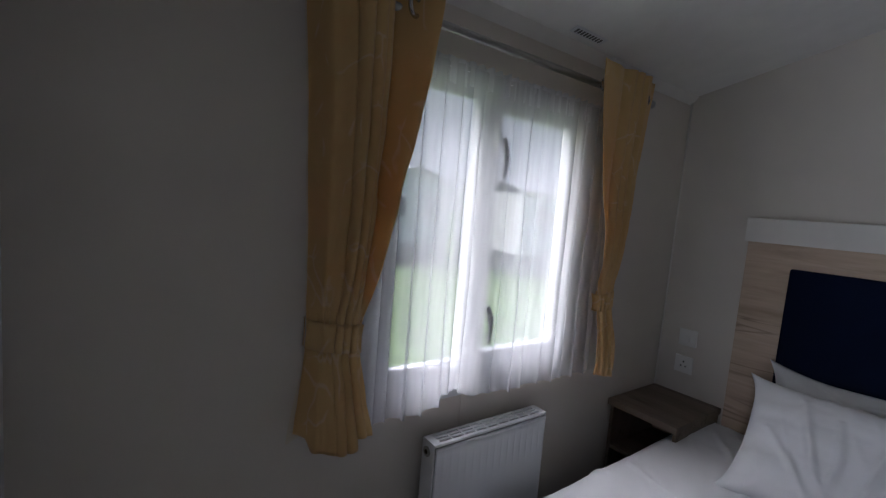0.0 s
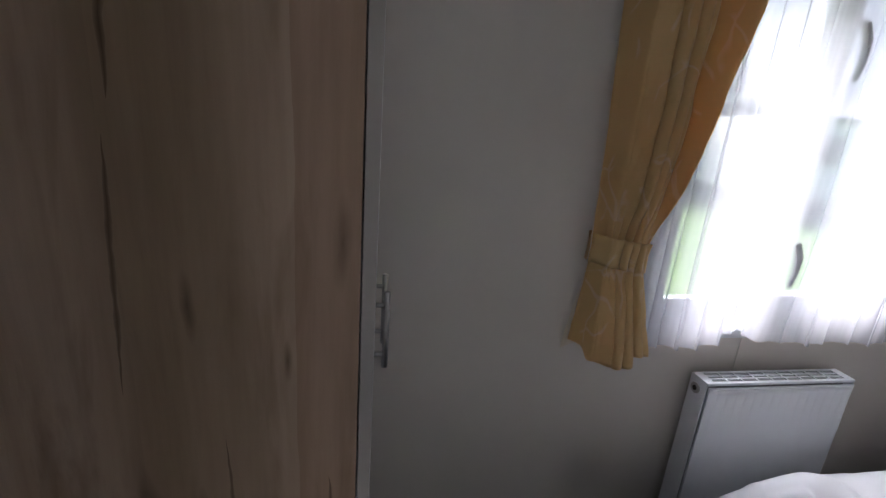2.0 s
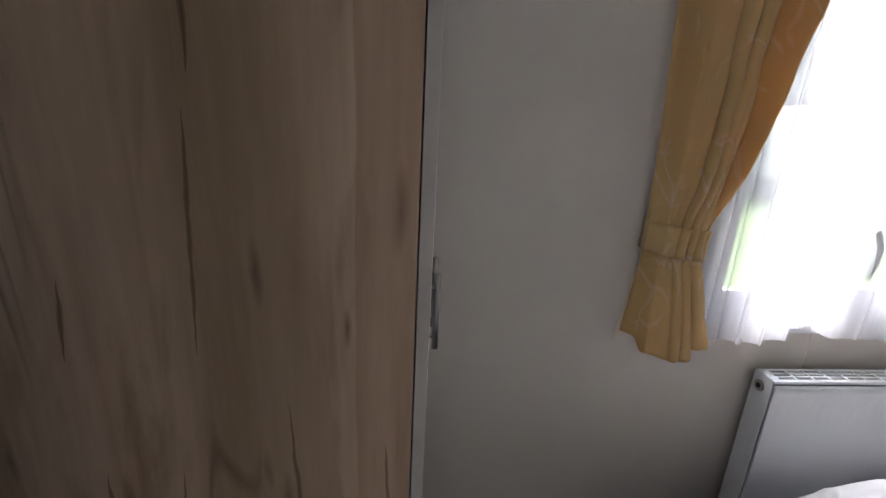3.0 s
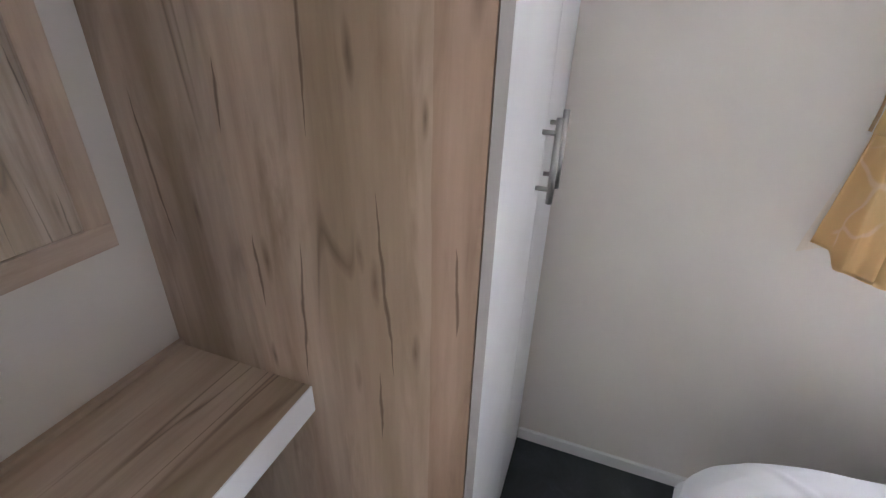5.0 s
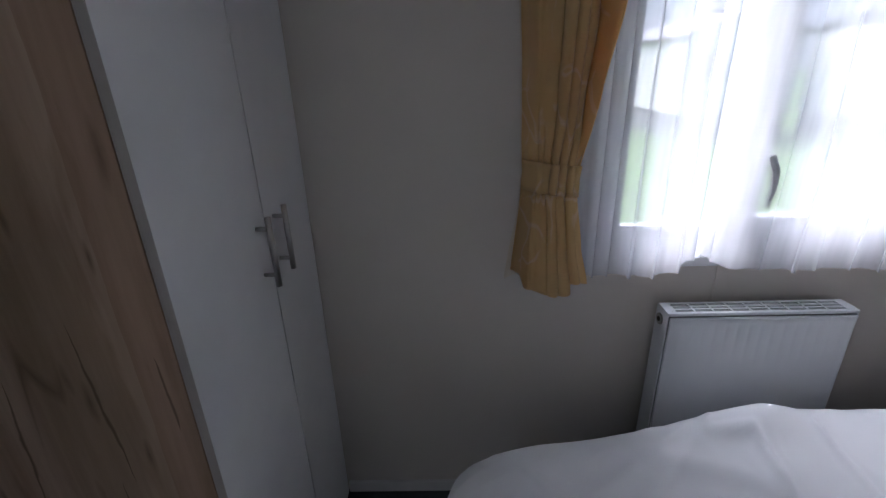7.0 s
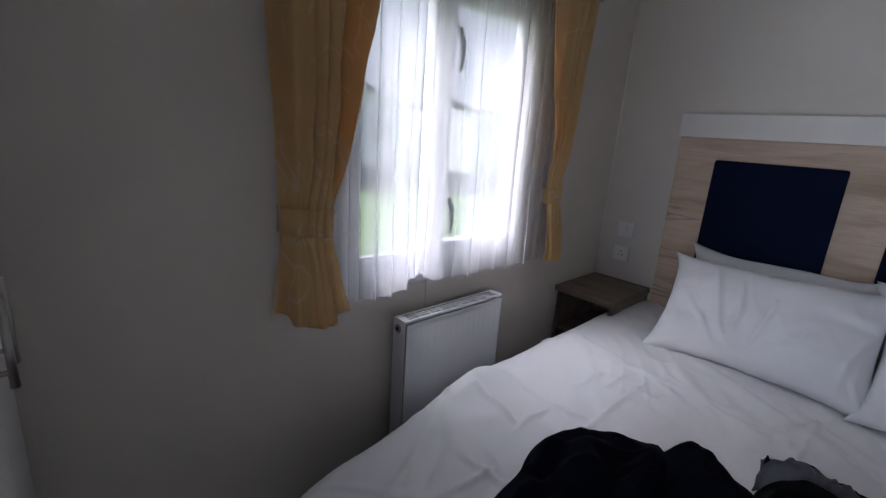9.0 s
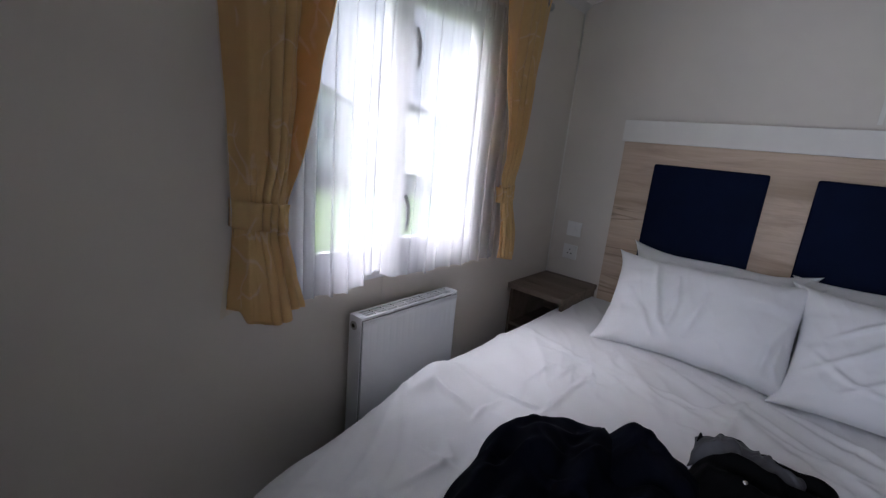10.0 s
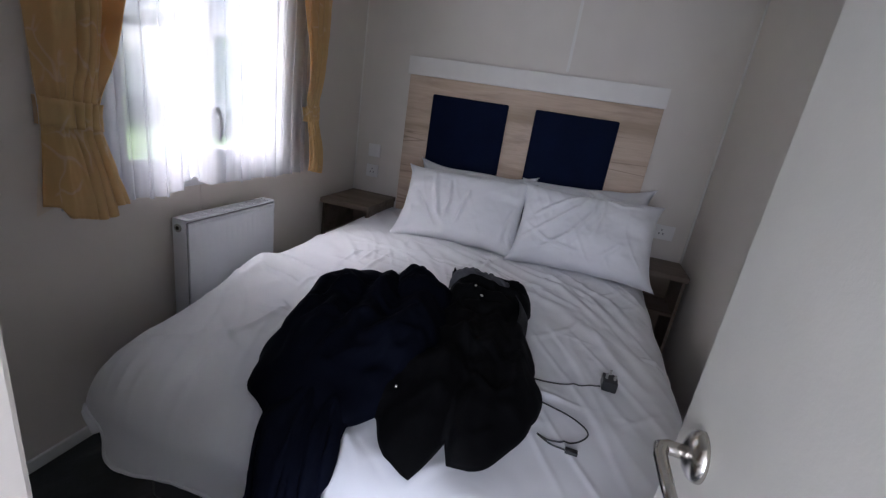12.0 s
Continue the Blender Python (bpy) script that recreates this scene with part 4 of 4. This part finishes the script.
def build_socket(name, label, y, z, w, h, kind):
    s = thing(name, label, "socket" if kind == "socket" else "switch", "wall plates by the bed")
    part("plate", box(-0.011, -0.0005, y - w / 2, y + w / 2, z - h / 2, z + h / 2, 0.003), M_SOCKET, s)
    if kind == "socket":
        bm = bmesh.new()
        for dy, dz in ((0.0, 0.014), (-0.011, -0.008), (0.011, -0.008)):
            add_box(bm, -0.0118, -0.0108, y + dy - 0.003, y + dy + 0.003, z + dz - 0.004, z + dz + 0.004)
        part("pin_hole", bm, M_PLASTIC, s, "dark pin holes")
    else:
        part("rocker", box(-0.016, -0.010, y - 0.012, y + 0.012, z - 0.018, z + 0.018, 0.002), M_SOCKET, s)


build_socket("light_switch", "white light switch above the bedside unit", -0.143, 0.972, 0.086, 0.086, "switch")
build_socket("wall_socket", "white wall socket above the bedside unit", -0.139, 0.832, 0.086, 0.086, "socket")
build_socket("wall_socket", "white wall socket by the inner bedside unit", -2.04, 0.815, 0.14, 0.086, "socket")

vent = thing("ceiling_vent", "small flat white ceiling vent strip", "vent")
bm = box(-1.055, -0.875, -0.096, -0.060, -0.004, 0.0, 0.001)
for v in bm.verts:
    v.co.z += ceiling_z(v.co.y)
part("plate", bm, M_UPVC, vent)
for k in range(9):
    bm = box(-1.04 + k * 0.017, -1.032 + k * 0.017, -0.088, -0.068, -0.0055, -0.004)
    for v in bm.verts:
        v.co.z += ceiling_z(v.co.y)
    part("slot", bm, M_SKIRT, vent)


# ---------------------------------------------------------------- door
def build_door():
    d = tagged(new("door_1"), "cream flush bedroom door standing open", "door", kind="structure")
    x0, x1, y0, y1 = -2.852, -2.234, -1.735, -1.699
    part("leaf", box(x0, x1, y0, y1, 0.012, 1.99, 0.002), M_DOOR, d)
    hx, hz = -2.318, 0.998
    for side, y in ((1, y1), (-1, y0)):
        bm = rod([(hx, y, hz), (hx, y + side * 0.004, hz), (hx, y + side * 0.010, hz), (hx, y + side * 0.015, hz), (hx, y + side * 0.018, hz)], [0.031, 0.031, 0.028, 0.020, 0.011], 28)
        part("rose", bm, M_CHROME, d, "round chrome handle rose", smooth=True)
        pts = [(hx, y + side * 0.004, hz), (hx, y + side * 0.036, hz), (hx - 0.004, y + side * 0.044, hz), (hx - 0.02, y + side * 0.047, hz), (hx - 0.07, y + side * 0.047, hz), (hx - 0.115, y + side * 0.045, hz)]
        part("lever", rod(pts, [0.009, 0.009, 0.009, 0.008, 0.0075, 0.0065], 14), M_CHROME, d, "polished chrome lever", smooth=True)
    for z in (0.25, 1.75):
        part("hinge", rod([(x0 - 0.004, y1 + 0.004, z - 0.04), (x0 - 0.004, y1 + 0.004, z + 0.04)], 0.005, 10), M_STEEL, d)


build_door()


# ---------------------------------------------------------------- clothes and charger on the bed
def lie(x, y, h):
    """Cloth at height h over the duvet; past the foot of the bed it hangs."""
    edge, r = -2.065, 0.12
    e = edge - x
    top = bed_height(max(x, edge - 0.1), y) + 0.012
    if e <= 0:
        return Vector((x, y, top + h))
    q = e / r
    if q < math.pi / 2:
        return Vector((edge - (r + h + 0.02 * q) * math.sin(q), y, top - r + (r + h) * math.cos(q)))
    d = e - r * math.pi / 2
    return Vector((edge - r - h - 0.05 - 0.12 * min(d, 0.2), y, top - r - d))


def heap(cx, cy, rim_points, high, seed, folds=(), tilt=(0.0, 0.0), rough=0.016, rings=48, segs=150):
    """A crumpled heap of cloth; rim_points: its outline on the bed, in turn; folds as in ridges()."""
    polar = sorted((math.atan2(y - cy, x - cx), math.hypot(x - cx, y - cy)) for x, y in rim_points)
    polar = [(polar[-1][0] - 2 * math.pi, polar[-1][1])] + polar + [(polar[0][0] + 2 * math.pi, polar[0][1])]

    def rim(t):
        for (a0, r0), (a1, r1) in zip(polar, polar[1:]):
            if t <= a1:
                f = (t - a0) / max(1e-6, a1 - a0)
                f = 0.5 * f + 0.5 * smooth_step(0, 1, f)
                return r0 + (r1 - r0) * f
        return polar[-1][1]

    def fn(u, v):
        t = 2 * math.pi * u - math.pi
        r = rim(t) * (1 + 0.035 * n3(math.cos(t) * 4, math.sin(t) * 4, seed)) * v
        x, y = cx + r * math.cos(t), cy + r * math.sin(t)
        edge = max(0.0, 1 - v ** 5) ** 0.6
        h = high * (1 + tilt[0] * (x - cx) + tilt[1] * (y - cy)) * (1 + 0.3 * n3(x * 3.5, y * 3.5, seed))
        h += ridges(x, y, folds) + rough * (1 - 2.6 * abs(n3(x * 5 + seed, y * 6, seed))) + 0.012 * crease(n3(x * 6, y * 9, seed + 2), 0.2) + 0.006 * n3(x * 17, y * 17, seed)
        return lie(x, y, max(0.004, h * edge))
    bm = sheet(segs, rings, fn, closed_u=True)
    bmesh.ops.remove_doubles(bm, verts=bm.verts[:], dist=0.0005)
    return bm


fleece = thing("fleece_jacket", "navy fleece jacket heaped on the duvet, sleeve hanging over", "jacket")
solid(part("body", heap(-1.70, -0.97, [(-1.33, -0.98), (-1.34, -0.86), (-1.42, -0.78), (-1.56, -0.705), (-1.68, -0.735), (-1.84, -0.765), (-1.97, -0.80), (-2.08, -0.87), (-2.13, -0.97), (-2.10, -1.10), (-1.95, -1.19), (-1.75, -1.24), (-1.55, -1.22), (-1.40, -1.13)], 0.075, 3.0,
    [([(-1.36, -1.02), (-1.48, -1.10), (-1.72, -1.13), (-1.98, -1.03)], 0.045, 0.065), ([(-1.37, -0.92), (-1.55, -0.97), (-1.78, -1.0), (-2.04, -0.97)], 0.035, 0.05), ([(-1.40, -0.86), (-1.58, -0.84), (-1.80, -0.90), (-2.05, -0.92)], 0.035, 0.045), ([(-1.42, -0.82), (-1.55, -0.75), (-1.72, -0.78), (-1.90, -0.83)], 0.028, 0.035), ([(-1.60, -0.90), (-1.74, -0.82), (-1.95, -0.84)], 0.022, 0.03), ([(-1.52, -1.16), (-1.75, -1.19), (-1.95, -1.12)], 0.03, 0.03)],
    (0.6, 0.0)), M_FLEECE, fleece, smooth=True), 0.006)


def sleeve_place(u, v):
    c = 2 * u - 1
    x = -1.90 - 0.66 * v
    wide = 0.125 - 0.05 * min(1.0, v * 1.6) + 0.008 * n3(v * 8, 2.0)
    y = -1.005 - 0.09 * v + 0.012 * math.sin(9 * v) + wide * c
    h = 0.035 * max(0.0, 1 - abs(c) ** 3) + 0.018 * crease(n3(c * 2.2, v * 5 + c, 3.0), 0.3) + 0.01 * n3(c * 3, v * 9, 8.0)
    return lie(x, y, max(0.004, h))


solid(part("sleeve", sheet(40, 90, sleeve_place), M_FLEECE, fleece, "limp fleece sleeve over the bed's foot", smooth=True), 0.008, 1.0)
solid(part("collar", heap(-1.44, -1.05, [(-1.30, -1.05), (-1.33, -0.97), (-1.44, -0.93), (-1.55, -0.98), (-1.60, -1.06), (-1.56, -1.15), (-1.44, -1.17), (-1.33, -1.13)], 0.11, 6.0, [([(-1.34, -1.0), (-1.44, -1.08), (-1.56, -1.10)], 0.03, 0.035)], (0, 0), 0.02, 26, 80), M_FLEECE, fleece, smooth=True), 0.005)
for x, y in ((-1.86, -1.20), (-1.95, -1.185)):
    p = lie(x, y, 0.052)
    part("stud", rod([p, p + Vector((0, 0, 0.006))], [0.006, 0.004], 12), M_CHROME, fleece, "small metal press stud", smooth=True)

coat = thing("rain_jacket", "black rain jacket with grey-lined hood lying on the duvet", "jacket")
solid(part("body", heap(-1.70, -1.30, [(-1.20, -1.31), (-1.23, -1.36), (-1.33, -1.41), (-1.47, -1.455), (-1.65, -1.50), (-1.84, -1.525), (-1.95, -1.49), (-2.06, -1.41), (-2.07, -1.36), (-1.99, -1.345), (-2.13, -1.30), (-2.11, -1.23), (-2.02, -1.17), (-1.80, -1.08), (-1.55, -1.08), (-1.33, -1.15)], 0.055, 8.0,
    [([(-1.25, -1.37), (-1.48, -1.42), (-1.70, -1.455), (-1.88, -1.46)], 0.028, 0.035), ([(-1.28, -1.30), (-1.50, -1.35), (-1.75, -1.36), (-1.95, -1.40)], 0.03, 0.03), ([(-1.40, -1.20), (-1.60, -1.28), (-1.85, -1.28), (-2.06, -1.28)], 0.035, 0.035), ([(-1.62, -1.20), (-1.72, -1.30), (-1.70, -1.38)], 0.025, 0.028), ([(-1.85, -1.36), (-1.95, -1.36), (-2.05, -1.38)], 0.018, 0.02)],
    (0.2, 0.0), 0.012), M_BLACK, coat, smooth=True), 0.005)
solid(part("placket", sheet(60, 8, lambda u, v: lie(-1.27 - 0.60 * u, -1.375 - 0.10 * u ** 0.8 - 0.035 * v - 0.008 * math.sin(u * 11), (0.095 - 0.03 * u) * (1 - 0.55 * v) + 0.006 * math.sin(u * 17))), M_PLACKET, coat, "smooth storm flap, its sheen coloured in as dark grey", smooth=True), 0.004)
solid(part("hood", heap(-1.29, -1.26, [(-1.17, -1.27), (-1.15, -1.38), (-1.16, -1.43), (-1.23, -1.44), (-1.32, -1.41), (-1.46, -1.36), (-1.49, -1.25), (-1.43, -1.16), (-1.33, -1.12), (-1.24, -1.13), (-1.19, -1.18)], 0.085, 12.0,
    [([(-1.20, -1.15), (-1.20, -1.28), (-1.19, -1.42)], 0.024, 0.035), ([(-1.27, -1.14), (-1.28, -1.27), (-1.24, -1.41)], 0.02, 0.035), ([(-1.34, -1.15), (-1.37, -1.26), (-1.31, -1.36)], 0.022, 0.03), ([(-1.42, -1.2), (-1.44, -1.28), (-1.40, -1.34)], 0.02, 0.02)], (0, 0), 0.012, 34, 110), M_BLACK, coat, smooth=True), 0.005)


def lining_place(u, v):
    """A limp strip of lining turned out along the crown of the hood."""
    x = -1.205 - 0.075 * v - 0.03 * math.sin(u * math.pi) * (v - 0.3) + 0.012 * n3(u * 7, v * 3, 4.0)
    y = -1.115 - 0.225 * u + 0.01 * n3(u * 5, v * 4, 9.0)
    h = 0.128 - 0.035 * (2 * v - 0.7) ** 2 + 0.008 * crease(n3(u * 5.5, v * 2.4, 15.0), 0.3) + 0.004 * n3(u * 9, v * 7, 2.0) - 0.03 * (2 * u - 1) ** 4
    return lie(x, y, h)


solid(part("hood_lining", sheet(70, 24, lining_place), M_GREY, coat, "crumpled grey hood lining", smooth=True), 0.004)
solid(part("hood_tab", sheet(8, 12, lambda u, v: lie(-1.245 + 0.008 * u, -1.115 - 0.028 * u * (1 - v) - 0.006 * v, 0.085 + 0.04 * v)), M_BLACK, coat, "pointed hood tab standing up", smooth=True), 0.003)
solid(part("piping", sheet(60, 4, lambda u, v: Vector(lining_place(u, 0.0)) + Vector((0.004 - 0.016 * v, 0, 0.004 - 0.004 * v))), M_BLACK, coat, "black bound edge of the lining", smooth=True), 0.004)
for k in range(2):
    p = lie(-1.36 - 0.05 * k, -1.235 - 0.035 * k, 0.118 - 0.01 * k)
    part("stud", rod([p, p + Vector((-0.003, 0, 0.007))], [0.007, 0.005], 12), M_CHROME, coat, "small metal press stud", smooth=True)

charger = thing("phone_charger", "black plug charger with thin cable on the duvet", "charger")
px, py = -1.54, -1.725
pz = bed_height(px, py) + 0.018
bm = box(px - 0.028, px + 0.028, py - 0.022, py + 0.022, pz - 0.014, pz + 0.02, 0.006, 3)
part("plug", bm, M_PLASTIC, charger, smooth=False)
for dx, dy in ((0.02, 0.0), (-0.006, 0.012), (-0.006, -0.012)):
    part("pin", box(px + dx - 0.002, px + dx + 0.002, py + dy - 0.0035, py + dy + 0.0035, pz + 0.018, pz + 0.036), M_STEEL, charger)


def curve_points(ctrl, steps=10):
    out = []
    for k in range(len(ctrl) - 1):
        p0, p1, p2, p3 = (Vector(ctrl[min(max(k + d, 0), len(ctrl) - 1)]) for d in (-1, 0, 1, 2))
        for s in range(steps):
            t = s / steps
            out.append(0.5 * ((2 * p1) + (p2 - p0) * t + (2 * p0 - 5 * p1 + 4 * p2 - p3) * t * t + (3 * p1 - p0 - 3 * p2 + p3) * t ** 3))
    return out + [Vector(ctrl[-1])]


flat = [(-1.56, -1.70), (-1.575, -1.66), (-1.60, -1.60), (-1.625, -1.54), (-1.635, -1.48), (-1.68, -1.44), (-1.72, -1.49), (-1.735, -1.56), (-1.76, -1.63), (-1.80, -1.665), (-1.85, -1.63), (-1.868, -1.57), (-1.86, -1.54), (-1.88, -1.575), (-1.885, -1.61)]
pts = [Vector((p.x, p.y, bed_height(p.x, p.y) + 0.009)) for p in curve_points([(x, y, 0) for x, y in flat])]
part("cable", tube(bmesh.new(), pts, 0.0022, 6), M_PLASTIC, charger, smooth=True)
e = pts[-1]
part("connector", box(e.x - 0.008, e.x + 0.008, e.y - 0.03, e.y, e.z - 0.004, e.z + 0.005, 0.002), M_PLASTIC, charger)


# ---------------------------------------------------------------- outside
GROUND = -0.65
M_HAZE = bpy.data.materials.new("overcast_distance")
M_HAZE.use_nodes = True
M_HAZE.node_tree.nodes["Principled BSDF"].inputs["Base Color"].default_value = (0, 0, 0, 1)
M_HAZE.node_tree.nodes["Principled BSDF"].inputs["Emission Color"].default_value = (0.97, 0.985, 1.0, 1)
M_HAZE.node_tree.nodes["Principled BSDF"].inputs["Emission Strength"].default_value = 0.22
structure(part("backdrop", box(-260, 260, 200, 201, -5, 120), M_HAZE), "pale overcast sky in the distance", "sky")
structure(part("ground", sheet(80, 80, lambda u, v: (-150 + 300 * u, -60 + 310 * v, GROUND + 0.03 * n3(u * 90, v * 90))), M_GRASS, smooth=True), "mown grass of the park", "ground")


def build_caravan(label, x0, x1, y0, y1, gable_end):
    c = thing("static_caravan", label, "caravan", "caravans across the grass")
    z0, z1 = GROUND + 0.75, GROUND + 2.85
    part("wall", box(x0, x1, y0, y1, z0, z1, 0.03), M_CLAD, c)
    part("skirting", box(x0 + 0.06, x1 - 0.06, y0 + 0.06, y1 - 0.06, GROUND, z0), M_SKIRT, c)
    if gable_end:
        xm = (x0 + x1) / 2
        bm = prism(bmesh.new(), [(x0 - 0.15, z1), (xm, z1 + 0.62), (x1 + 0.15, z1), (x1 + 0.15, z1 + 0.06), (xm, z1 + 0.70), (x0 - 0.15, z1 + 0.06)], "y", y0 - 0.2, y1 + 0.2)
        part("gable", prism(bmesh.new(), [(x0, z1), (x1, z1), (xm, z1 + 0.6)], "y", y0 + 0.02, y0 + 0.1), M_CLAD, c)
    else:
        ym = (y0 + y1) / 2
        bm = prism(bmesh.new(), [(y0 - 0.15, z1), (ym, z1 + 0.55), (y1 + 0.15, z1), (y1 + 0.15, z1 + 0.06), (ym, z1 + 0.63), (y0 - 0.15, z1 + 0.06)], "x", x0 - 0.15, x1 + 0.15)
    part("roof", bm, M_ROOF, c)
    n = max(2, int((x1 - x0) / 2.2))
    for k in range(n):
        xc = x0 + (k + 0.5) * (x1 - x0) / n
        w = part("window", box(xc - 0.52, xc + 0.52, y0 - 0.03, y0 + 0.02, z0 + 0.85, z0 + 1.75, 0.01), M_UPVC, c)
        part("pane", box(xc - 0.45, xc + 0.45, y0 - 0.036, y0 - 0.028, z0 + 0.92, z0 + 1.68), M_PANE, w)


build_caravan("long cream static caravan with grey roof", 8.4, 19.5, 9.2, 12.9, False)
build_caravan("cream static caravan seen gable end on", 4.6, 7.9, 12.5, 22.0, True)


def build_conifer(label, x, y, h, r, seed):
    t = thing("conifer_tree", label, "tree", "trees behind the caravans")
    part("trunk", rod([(x, y, GROUND), (x + 0.05, y, GROUND + h * 0.5), (x, y, GROUND + h * 0.96)], [0.16, 0.09, 0.02], 8), M_BARK, t, smooth=True)
    rnd = random.Random(seed)
    vs, fs = [], []
    for k in range(2600):
        f = rnd.random() ** 0.8
        zz = GROUND + h * (0.12 + 0.88 * f)
        rr = r * (1 - f) ** 0.8 * (0.45 + 0.55 * rnd.random()) * (0.8 + 0.3 * math.sin(f * 40 + seed))
        a = rnd.random() * 6.2832
        c = Vector((x + rr * math.cos(a), y + rr * math.sin(a), zz - 0.25 * rr))
        d = Vector((math.cos(a), math.sin(a), -0.4 + 0.5 * rnd.random())) * (0.16 + 0.14 * rnd.random())
        w = Vector((-math.sin(a), math.cos(a), 0.3 * rnd.random())) * 0.07
        i = len(vs)
        vs += [c - w, c + w, c + d]
        fs.append((i, i + 1, i + 2))
    me = bpy.data.meshes.new("crown")
    me.from_pydata(vs, [], fs)
    me.materials.append(M_LEAF)
    crown = new("crown", me)
    crown.parent = t


build_conifer("dark green conifer behind the caravans", 19.0, 24.0, 7.2, 2.2, 3)
build_conifer("dark green conifer behind the caravans", 21.5, 25.5, 6.0, 1.9, 8)
build_conifer("bushy dark conifer beyond the gable caravan", 11.5, 24.0, 5.6, 2.0, 5)
